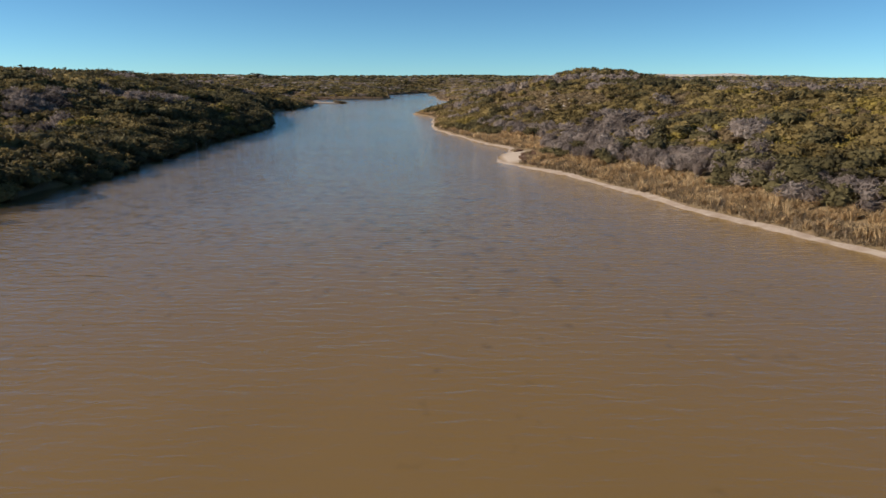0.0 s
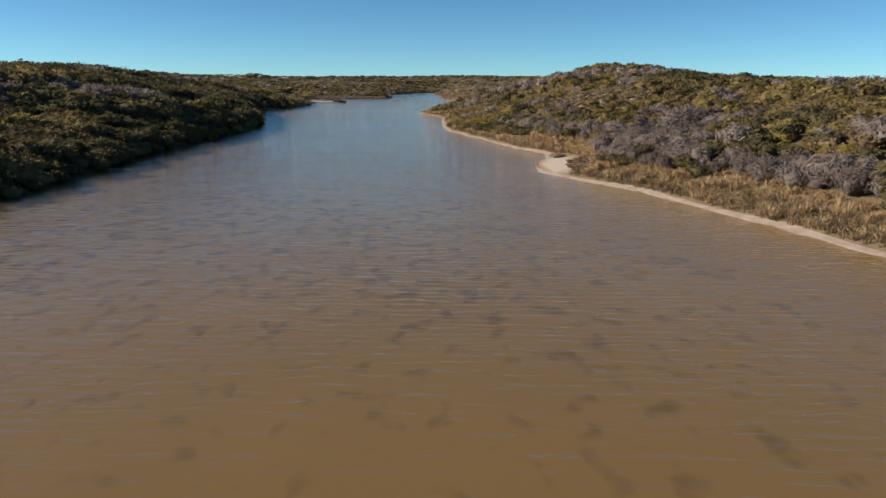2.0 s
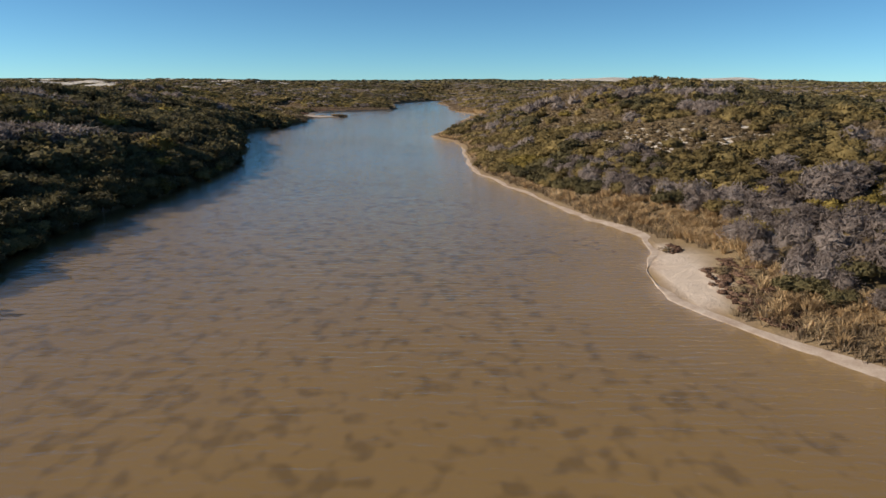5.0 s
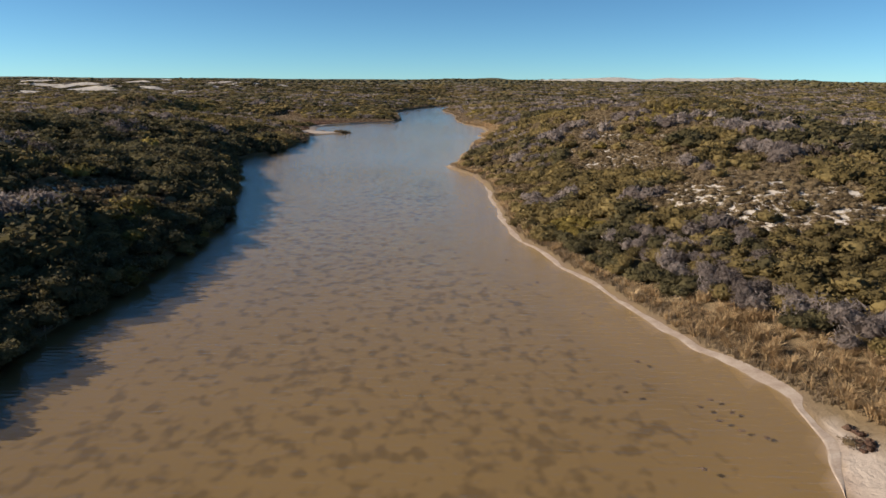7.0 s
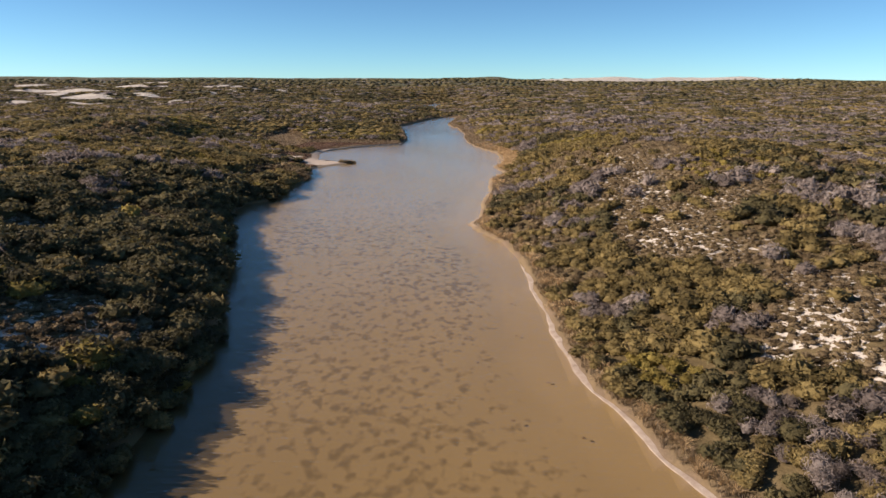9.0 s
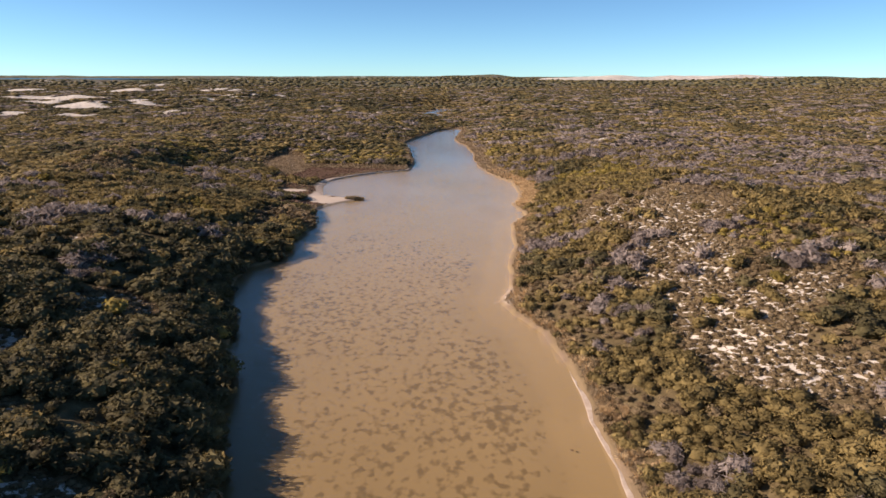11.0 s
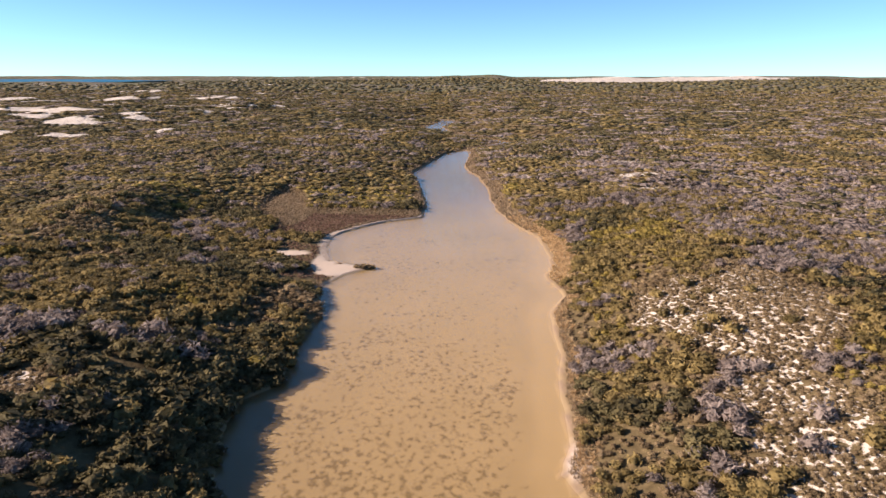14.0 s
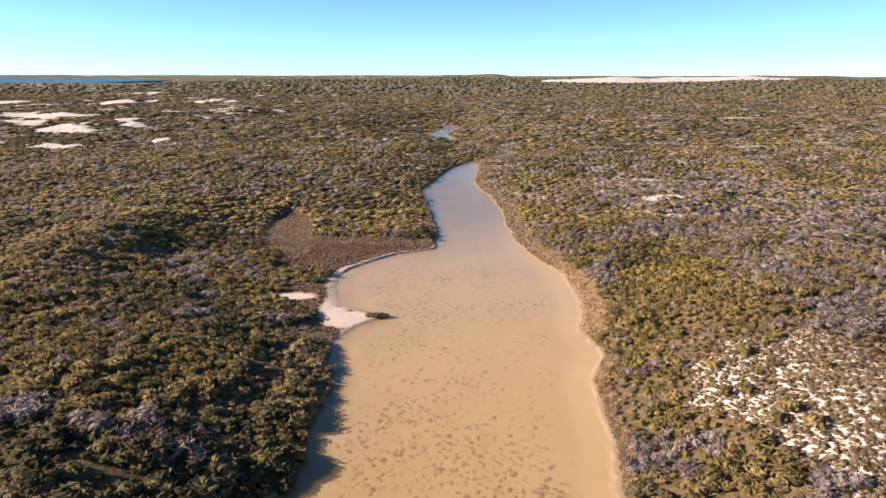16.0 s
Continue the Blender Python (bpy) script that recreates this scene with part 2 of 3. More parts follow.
def shores(x, y):
    """Metres inland from the nearer shore (minus: out on the water), and whether that shore is the eastern one."""
    wiggle = 0.55 * swell(x * 0 + 3.1, y, 9.0, 5, 3) * step(674, 640, y)
    east = (x - np.interp(y, EAST_Y, EAST_X) - wiggle) * 0.94
    west = (np.interp(y, WEST_Y, WEST_X) + 0.55 * swell(x * 0 + 77.7, y, 8.0, 6, 3) - x) * 0.94
    inland = np.maximum(east, west)
    inland = np.where(y > 674, np.hypot(x + 10, y - 674), inland)
    brook = np.abs(x - np.interp(y, STREAM_Y, STREAM_X)) - np.interp(y, STREAM_Y, STREAM_W)
    inland = np.where(y > 674, np.minimum(inland, np.where(y < 1060, brook * 0.9, np.hypot(x + 30, y - 1060))), inland)
    return inland, east > west


def marsh_at(x, y):
    """The low saltmarsh and grass flat behind the western spit, 0 to 1."""
    flat = step(-93, -84, x) * step(-30, -36, x) * step(384, 392, y) * step(436 + (x + 60) * -0.12, 426 + (x + 60) * -0.12, y)
    grass = mound(x, y, -97, 447, 9, 33, 9)
    pan = mound(x, y, -78, 361, 7, 3.2)
    return np.clip(flat + step(0.45, 0.7, grass) + step(0.4, 0.6, pan), 0, 1)


def beach_at(x, y):
    """Bare shore sand, 0 to 1."""
    inland, east = shores(x, y)
    beach = step(1.15, 0.4, inland)
    beach = np.where(~east & (y > 338) & (y < 414), step(3.4, 1.6, inland), beach)
    beach = np.where(east, 0.0 * beach, beach * (0.1 + 0.9 * step(320, 332, y) * step(425, 415, y)))
    spit = mound(x, y, 10.3, 100.0, 1.7, 7.0, -6)
    beach = np.maximum(beach, 1.3 * step(0.35, 0.6, spit))
    beach = np.maximum(beach, 1.4 * step(0.3, 0.6, mound(x, y, -58, 341.5, 5.5, 5.0)))
    beach = np.maximum(beach, 1.4 * step(0.3, 0.55, mound(x, y, -78, 361, 6.0, 2.6)))
    beach = np.maximum(beach, 1.4 * step(0.35, 0.6, mound(x, y, -63.5, 351, 3.2, 9.0)))
    beach = np.maximum(beach, 1.2 * step(0.35, 0.6, mound(x, y, -8.0, 239, 1.6, 5.0)))
    return np.clip(beach, 0, 1)


# blown-out dunes in the west: x, y, half widths, and how high the bare face stands
BLOWOUTS = [(-400, 850, 30, 26, 11), (-352, 712, 34, 10, 4), (-420, 722, 26, 12, 4), (-264, 738, 8, 12, 6), (-415, 1340, 34, 30, 10), (-292, 1060, 20, 24, 10), (-545, 1290, 28, 22, 8),
            (-690, 1240, 32, 22, 9), (-480, 985, 24, 12, 7), (-352, 885, 12, 14, 8), (-330, 1165, 24, 14, 6), (-640, 1600, 40, 30, 8), (-318, 968, 10, 10, 6), (-455, 900, 16, 12, 7), (-560, 1010, 24, 12, 6), (-250, 1090, 14, 10, 5)]


def sand_at(x, y):
    """How open the dune sand lies, 0 to 1."""
    inland, east = shores(x, y)
    ragged = 0.22 * swell(x, y, 14, 21)
    east_dune = 0.515 * step(0.44, 0.57, np.maximum(mound(x, y, 33, 285, 17, 26), mound(x, y, 23, 228, 8, 30, -8)) + ragged) * (0.9 + 0.1 * step(235, 262, y))
    east_dune = np.maximum(east_dune, 0.24 * step(0.45, 0.7, mound(x, y, 40, 258, 20, 70) + 0.25 * swell(x, y, 16, 40)) * step(12, 17, inland) * east)
    for cx, cy, sx, sy, much in ((29, 146, 8, 6, 0.56), (28, 160, 8, 6, 0.54), (20, 156, 4, 5, 0.48), (24, 191, 6, 5, 0.5), (33, 170, 8, 8, 0.48), (31, 214, 8, 8, 0.52), (51, 358, 5, 9, 0.56),
                                 (47, 338, 6, 5, 0.55), (54, 330, 9, 3, 0.6), (80, 389, 8, 5, 0.52), (69, 474, 8, 9, 0.62), (64, 441, 8, 4, 0.5), (83, 541, 9, 7, 0.5), (92, 350, 12, 4, 0.5), (74, 300, 12, 6, 0.52),
                                 (197, 710, 26, 16, 0.5), (268, 734, 20, 16, 0.5), (331, 999, 36, 20, 0.55), (125, 480, 12, 8, 0.45)):
        east_dune = np.maximum(east_dune, much * step(0.3, 0.65, mound(x, y, cx, cy, sx, sy) * (1 + 0.6 * swell(x, y, 12, 22))))
    west_dune = np.zeros(np.shape(x))
    for cx, cy, sx, sy, much in ((-80, 197, 6, 5, 0.55), (-55, 162, 5, 6, 0.44), (-72, 178, 4, 5, 0.42), (-95, 246, 9, 5, 0.5), (-83, 234, 5, 5, 0.46), (-73, 214, 5, 6, 0.46), (-150, 352, 7, 8, 0.42)):
        west_dune = np.maximum(west_dune, much * step(0.45, 0.7, mound(x, y, cx, cy, sx * 1.2, sy * 1.2) * (1 + 1.1 * swell(x, y, 9, 23))))
    for cx, cy, sx, sy, rise in BLOWOUTS:
        west_dune = np.maximum(west_dune, 1.2 * step(0.5, 0.6, mound(x, y, cx, cy, sx * 0.82, sy) * (1 + 1.1 * swell(x, y, 26, 23)) + 0.5 * swell(x, y, 13, 29, 2) * step(0.15, 0.4, mound(x, y, cx, cy, sx, sy))))
    field = swell(x, y, 34, 61, 3) + 0.5 * mound(x, y, -470, 1060, 210, 330)
    west_dune = np.maximum(west_dune, step(0.86, 0.95, field) * step(-230, -270, x) * step(840, 900, y))
    far_dune = 1.3 * step(0.3, 0.45, mound(x, y, 980, 3010, 420, 100, 14) + 0.25 * swell(x, y, 260, 24))
    track = 0.62 * step(4.0, 2.0, np.abs(x + 225 - (y - 1500) * -0.19)) * step(1250, 1300, y) * step(2300, 2200, y)
    return np.clip(np.maximum.reduce([east_dune, west_dune, far_dune, track]), 0, 1.4)


def height(x, y):
    """The ground's height over the water."""
    x, y = np.broadcast_arrays(np.asarray(x, float), np.asarray(y, float))
    inland, east = shores(x, y)
    d = np.maximum(inland, 0)
    right = 0.13 * np.minimum(d, 4) + 5.0 * (1 - np.exp(-np.maximum(d - 4, 0) / 20)) + 5.0 * (1 - np.exp(-d / 150))
    steep = step(285, 235, y) * (0.25 + 0.75 * step(95, 150, y))
    left = 0.25 * np.minimum(d, 2) + (4.2 + 3.4 * steep) * (1 - np.exp(-d / (24 - 5 * steep))) + 3.8 * (1 - np.exp(-d / 60))
    land = np.where(east, right, left)
    inner = step(4, 26, d)
    land = land + inner * (6.5 * mound(x, y, 54, 258, 21, 44) + 2.0 * mound(x, y, 38, 302, 13, 15) + 2.0 * mound(x, y, 52, 345, 18, 26) + 3.0 * mound(x, y, 78, 480, 22, 30) + 2.2 * mound(x, y, 31, 150, 12, 14))
    land = land + inner * (1.7 * mound(x, y, -118, 186, 17, 40) + 1.6 * mound(x, y, -84, 170, 11, 36, 6) - 2.4 * mound(x, y, -78, 197, 8, 8) - 2.5 * mound(x, y, -108, 250, 9, 12) + 4.0 * mound(x, y, -151, 388, 11, 46, 5) + 2.5 * mound(x, y, -100, 290, 20, 40))
    land = land + 3 * mound(x, y, -420, 800, 120, 130) + 3 * mound(x, y, -330, 1060, 80, 90) + 6 * mound(x, y, -650, 1350, 220, 260)
    land = land + inner * (1.1 * swell(x, y, 42, 1) + 2.4 * swell(x, y, 170, 2) * step(40, 160, d))
    land = land * (1 - 0.82 * mound(x, y, -92, 432, 42, 55) * step(-150, -115, x))
    land = land * (1 - 0.85 * mound(x, y, -80, 352, 17, 15))
    land = land + 2.2 * swell(x, y, 44, 62, 3) * mound(x, y, -470, 1060, 240, 360) - 2.5 * mound(x, y, -400, 820, 150, 130)
    land = land + (0.32 - land) * step(0.3, 0.6, mound(x, y, -58, 342, 9, 9))
    for cx, cy, sx, sy, rise in BLOWOUTS:
        land = land + 0.55 * rise * mound(x, y, cx + 0.12 * sx, cy + 0.5 * sy, sx * 0.9, sy * 0.8)
    land = land + 7 * swell(x, y, 140, 63, 2) * mound(x, y, 980, 3010, 460, 110, 14)
    # flats: saltmarsh, river head, and the brook's valley
    land = land + (0.45 + 0.06 * swell(x, y, 6, 3) - land) * np.clip(marsh_at(x, y) * 1.0, 0, 1)
    land = np.where(y > 640, land + (0.2 + 0.045 * d - land) * step(75, 25, d) * step(640, 690, y), land)
    land = land + 31 * np.clip((y - 800) / 3700, 0, 1.1) * step(0, 60, d)
    land = land + 5.5 * swell(x, y, 600, 4, 3) * step(900, 2200, y)
    land = land + 20 * mound(x, y, 980, 3060, 460, 90, 14) + 14 * mound(x, y, 314, 4500, 70, 120) + 7 * mound(x, y, 120, 4600, 160, 100) + 9 * mound(x, y, -2200, 2520, 950, 90)
    land = np.maximum(land, 0.13 * np.minimum(d, 3))
    bed = -0.10 * np.minimum(-inland, 5) - 0.02 * np.clip(-inland - 5, 0, 12) + 0.04 * swell(x, y, 5, 8)
    return np.where(inland > 0, land, np.minimum(bed, -0.09 * np.minimum(-inland, 1)))


def spaced(start, end, first, growth, most):
    """Places from start on whose gaps grow."""
    out, gap = [start], first
    while out[-1] < end:
        out.append(out[-1] + gap)
        gap = min(gap * growth, most)
    return np.array(out)


def mesh_from(name, verts, faces, smooth=True):
    mesh = bpy.data.meshes.new(name)
    sides = faces.shape[1]
    mesh.vertices.add(len(verts))
    mesh.vertices.foreach_set("co", np.ascontiguousarray(verts, dtype=np.float32).ravel())
    mesh.loops.add(faces.size)
    mesh.loops.foreach_set("vertex_index", np.ascontiguousarray(faces, dtype=np.int32).ravel())
    mesh.polygons.add(len(faces))
    mesh.polygons.foreach_set("loop_start", np.arange(0, faces.size, sides, dtype=np.int32))
    mesh.polygons.foreach_set("use_smooth", np.full(len(faces), smooth))
    mesh.update(calc_edges=True)
    return mesh


def values(mesh, name, numbers):
    layer = mesh.attributes.new(name, "FLOAT", "POINT")
    layer.data.foreach_set("value", np.ascontiguousarray(numbers, dtype=np.float32))


def sheet(name, xs, ys, lift):
    gx, gy = np.meshgrid(xs, ys)
    verts = np.stack([gx, gy, lift(gx, gy)], -1).reshape(-1, 3)
    w = len(xs)
    corner = (np.arange(len(ys) - 1)[:, None] * w + np.arange(w - 1)).ravel()
    return mesh_from(name, verts, np.stack([corner, corner + 1, corner + 1 + w, corner + w], 1))


far_x = spaced(110, 4900, 1.4, 1.06, 120)
west_x = spaced(110, 900, 1.4, 1.022, 9)
west_x = np.concatenate([west_x, spaced(west_x[-1] + 9, 4900, 12, 1.1, 160)])
XS = np.concatenate([-west_x[::-1] - 50, np.arange(-159, 110, 1.2), far_x])
YS = np.concatenate([-spaced(40, 900, 3, 1.3, 200)[::-1], np.arange(-39, 440, 1.35), spaced(440, 4950, 1.4, 1.018, 40)])
ground_mesh = sheet("ground", XS, YS, height)
co = np.zeros(len(ground_mesh.vertices) * 3, dtype=np.float32)
ground_mesh.vertices.foreach_get("co", co)
gx, gy = co[0::3].astype(float), co[1::3].astype(float)
g_inland, g_east = shores(gx, gy)
values(ground_mesh, "sand", sand_at(gx, gy))
values(ground_mesh, "beach", beach_at(gx, gy))
values(ground_mesh, "bed", step(0.15, -0.25, g_inland))
values(ground_mesh, "rim", 0.7 * step(0.9, 0.1, g_inland) * step(-2, -0.2, g_inland) * np.where(g_east | (gy > 325), 1, 0.15))
reach = np.where(gy < 130, 7.5, np.where(gy < 330, 1.9, 9.0))
values(ground_mesh, "dry", 0.85 * g_east * step(reach + 2, reach - 1, g_inland) * (gy < 676))
# silt darkened past y 370 to bring out the sky's sheen at the river head
values(ground_mesh, "pale", (0.12 * step(20, 90, gy) + 0.88 * step(70, 330, gy)) * (1 - 0.9 * step(370, 520, gy)))
values(ground_mesh, "weed", step(-3, -10, g_inland) * step(18, 62, gy) - 0.45 * step(225, 320, gy))
values(ground_mesh, "scrub", step(40, 110, g_inland) * np.clip(step(620, 900, gy) + step(150, 300, np.abs(gx)), 0, 1))
ground = tagged(new("ground", ground_mesh), "dune ground of sand, leaf litter and silt with far scrub", "ground", kind="structure")
ground_mesh.materials.append(GROUND)


def shore_strip(name, side, y0, y1, outer, inner, label):
    """A ribbon of pale sand along one shore, ragged on its landward side."""
    ys = np.arange(y0, y1, 0.45)
    across = np.linspace(0, 1, 7)
    gx, gy = np.meshgrid(across, ys)
    line = np.interp(gy, EAST_Y, EAST_X) + 0.55 * swell(gy * 0 + 3.1, gy, 9.0, 5, 3) if side > 0 else np.interp(gy, WEST_Y, WEST_X) + 0.55 * swell(gy * 0 + 77.7, gy, 8.0, 6, 3)
    ends = step(y0, y0 + 6, gy) * step(y1, y1 - 6, gy)
    wide = (outer + inner * (1 - 0.9 * mound(0 * gy, gy, 0, 101, 1, 5.5) * (side > 0)) * (1 - (0.40 * step(116, 135, gy) + 0.3 * step(150, 190, gy)) * (side > 0)) + 0.38 * swell(gy, gy * 0 + 9.0, 5.0, 71, 3)) * ends
    x = line + side * (-outer * ends + across * wide)
    z = height(x, gy)
    z = np.maximum(z, 0.02 * (1 + side * (x - line))) + 0.012 * np.sin(np.pi * gx) + 0.012
    z = np.where(gx < 0.08, -0.012, z)
    w = len(across)
    corner = (np.arange(len(ys) - 1)[:, None] * w + np.arange(w - 1)).ravel()
    faces = np.stack([corner, corner + 1, corner + 1 + w, corner + w], 1)
    mesh = mesh_from(name, np.stack([x, gy, z], -1).reshape(-1, 3), faces if side > 0 else faces[:, ::-1])
    mesh.materials.append(SHORE)
    return tagged(new(name, mesh), label, "sand", kind="structure")


shore_strip("shore_sand_east", 1, 22, 206, 0.12, 0.95, "narrow rim of pale pinkish sand at the water")
shore_strip("shore_sand_west", -1, 351, 424, 0.2, 1.7, "curved rim of pale sand round the saltmarsh")

water_mesh = sheet("inlet_water", np.linspace(-95, 75, 40), np.linspace(-90, 1070, 120), lambda x, y: 0 * x)
water_mesh.materials.append(WATER)
tagged(new("inlet_water", water_mesh), "shallow tan silty inlet water with wind ripples", "water", kind="structure").visible_shadow = False
sea_mesh = sheet("sea", np.linspace(-4900, -1150, 30), np.linspace(2560, 4950, 30), lambda x, y: 30 + 0 * x)
sea_mesh.materials.append(SEA)
tagged(new("sea", sea_mesh), "deep blue open sea along the horizon", "sea", kind="structure")

# ---- plants ----
def ball():
    """A twenty-sided ball: corners and faces."""
    p = (1 + 5**0.5) / 2
    v = np.array([(-1, p, 0), (1, p, 0), (-1, -p, 0), (1, -p, 0), (0, -1, p), (0, 1, p), (0, -1, -p), (0, 1, -p), (p, 0, -1), (p, 0, 1), (-p, 0, -1), (-p, 0, 1)], float)
    near = np.linalg.norm(v[:, None] - v[None], axis=-1) < 2.1
    f = [(a, b, c) for a in range(12) for b in range(a + 1, 12) for c in range(b + 1, 12) if near[a, b] and near[b, c] and near[a, c]]
    f = [t if np.dot(np.cross(v[t[1]] - v[t[0]], v[t[2]] - v[t[0]]), v[t[0]]) > 0 else (t[0], t[2], t[1]) for t in f]
    return v / np.linalg.norm(v[0]), np.array(f)


BALL_V, BALL_F = ball()


def turned(rng, v):
    """The corners v under a random turn."""
    q, _ = np.linalg.qr(rng.normal(size=(3, 3)))
    return v @ q


def leaves(rng, base, out, count, size, slim):
    """Loose three-cornered leaf sprays near the points base, facing roughly out."""
    face = out + rng.normal(size=(count, 3)) * 0.75
    face /= np.linalg.norm(face, axis=1, keepdims=True)
    along = np.cross(face, rng.normal(size=(count, 3)))
    along /= np.linalg.norm(along, axis=1, keepdims=True)
    side = np.cross(face, along)
    long = size * rng.uniform(0.7, 1.5, (count, 1))
    wide = long * slim * rng.uniform(0.7, 1.3, (count, 1))
    tip = base + along * long * 0.6 + face * long * 0.25
    return np.stack([base - along * long * 0.4 + side * wide * 0.5, base - along * long * 0.4 - side * wide * 0.5, tip], 1).reshape(-1, 3)


def shrub_shape(seed, lobes, sprays, size, slim=0.7, tall=1.0, spiky=0.0):
    """A bush about 1 m in radius: overlapping leafy lobes with loose sprays standing out of them."""
    rng = np.random.default_rng(seed)
    verts, faces, centres, radii = [], [], [], []
    for k in range(lobes):
        angle, reach = 2.4 * k + rng.uniform(0, 0.8), 0.0 if k == 0 else rng.uniform(0.35, 0.62)
        r = rng.uniform(0.58, 0.72) if k == 0 else rng.uniform(0.34, 0.52)
        if lobes == 1:
            r = 0.66
        c = np.array([reach * math.cos(angle), reach * math.sin(angle), tall * (rng.uniform(0.5, 0.72) if k == 0 else rng.uniform(0.34, 0.85))])
        v = turned(rng, BALL_V) * (1 + rng.normal(size=(12, 1)) * 0.22) * r * np.array([1, 1, 0.85 * tall]) + c
        v[:, 2] = np.maximum(v[:, 2], -0.15)
        faces.append(BALL_F + 12 * k)
        verts.append(v)
        centres.append(c), radii.append(r)
    if sprays:
        which = rng.integers(0, lobes, sprays)
        out = rng.normal(size=(sprays, 3))
        out[:, 2] = np.abs(out[:, 2]) * 1.1 - 0.25
        out /= np.linalg.norm(out, axis=1, keepdims=True)
        base = np.array(centres)[which] + out * np.array(radii)[which][:, None] * np.array([1, 1, 0.85 * tall]) * rng.uniform(0.86, 1.32 + spiky, (sprays, 1))
        base[:, 2] = np.maximum(base[:, 2], 0.02)
        verts.append(leaves(rng, base, out, sprays, size, slim))
        faces.append(np.arange(sprays * 3).reshape(-1, 3) + 12 * lobes)
    return np.concatenate(verts), np.concatenate(faces)


def tuft_shape(seed, blades, lean, width=0.05):
    """Grass blades about 1 m tall that arch out of one root."""
    rng = np.random.default_rng(seed)
    angle, foot = rng.uniform(0, 2 * math.pi, blades), rng.uniform(0, 0.28, (blades, 1))
    way = np.stack([np.cos(angle), np.sin(angle), 0 * angle], 1)
    side = np.stack([-np.sin(angle), np.cos(angle), 0 * angle], 1) * width * rng.uniform(0.6, 1.4, (blades, 1))
    reach, tall = lean * rng.uniform(0.2, 1.2, (blades, 1)), rng.uniform(0.6, 1.05, (blades, 1))
    root = way * foot
    mid = root + way * reach * 0.4 + np.array([0, 0, 0.62]) * tall
    tip = root + way * reach + np.array([0, 0, 1.0]) * tall * (1 - 0.25 * reach)
    verts = np.stack([root - side, root + side, mid + side * 0.8, mid - side * 0.8, tip], 1).reshape(-1, 3)
    k = np.arange(blades)[:, None] * 5
    faces = np.stack([k + (0, 1, 2), k + (0, 2, 3), k + (3, 2, 4)], 1).reshape(-1, 3)
    return verts, faces


def thicket(name, shapes, where, radius, tall, material, label, category, seed, smooth=True):
    """Many plants of one kind, joined, each with its own turn, size and tone."""
    rng = np.random.default_rng(seed)
    pick = rng.integers(0, len(shapes), len(where))
    all_v, all_f, all_t, start = [], [], [], 0
    for k, (v, f) in enumerate(shapes):
        chosen = np.flatnonzero(pick == k)
        if not len(chosen):
            continue
        a = rng.uniform(0, 2 * math.pi, len(chosen))
        c, s = np.cos(a)[:, None], np.sin(a)[:, None]
        r, h = radius[chosen][:, None], tall[chosen][:, None]
        stretch = rng.uniform(0.85, 1.18, (len(chosen), 1))
        x = (v[:, 0] * c - v[:, 1] * s) * r * stretch + where[chosen, 0:1]
        y = (v[:, 0] * s + v[:, 1] * c) * r / stretch + where[chosen, 1:2]
        z = v[:, 2] * h + where[chosen, 2:3]
        all_v.append(np.stack([x, y, z], -1).reshape(-1, 3))
        all_f.append((f[None] + (np.arange(len(chosen)) * len(v))[:, None, None] + start).reshape(-1, 3))
        all_t.append(np.repeat(rng.random(len(chosen)), len(v)))
        start += len(chosen) * len(v)
    mesh = mesh_from(name, np.concatenate(all_v), np.concatenate(all_f), smooth)
    values(mesh, "tone", np.concatenate(all_t))
    mesh.materials.append(material)
    return tagged(new(name, mesh), label, category, kind="stuff")


def scatter(x0, x1, y0, y1, gap, seed, wedge=1):
    """Jittered places over a stretch of the plan, kept to the wedge of land that opens up the inlet."""
    rng = np.random.default_rng(seed)
    gx, gy = np.meshgrid(np.arange(x0, x1, gap), np.arange(y0, y1, gap * 0.9))
    gx = gx + (np.arange(gx.shape[0]) % 2)[:, None] * gap * 0.5
    x, y = (gx + rng.uniform(-0.42, 0.42, gx.shape) * gap).ravel(), (gy + rng.uniform(-0.42, 0.42, gx.shape) * gap).ravel()
    keep = (np.abs(x + 12) < 0.70 * y + 22) == (wedge > 0)
    return x[keep], y[keep], rng.random(keep.sum())


KINDS = ("green", "deep", "yellow", "grey", "heath")


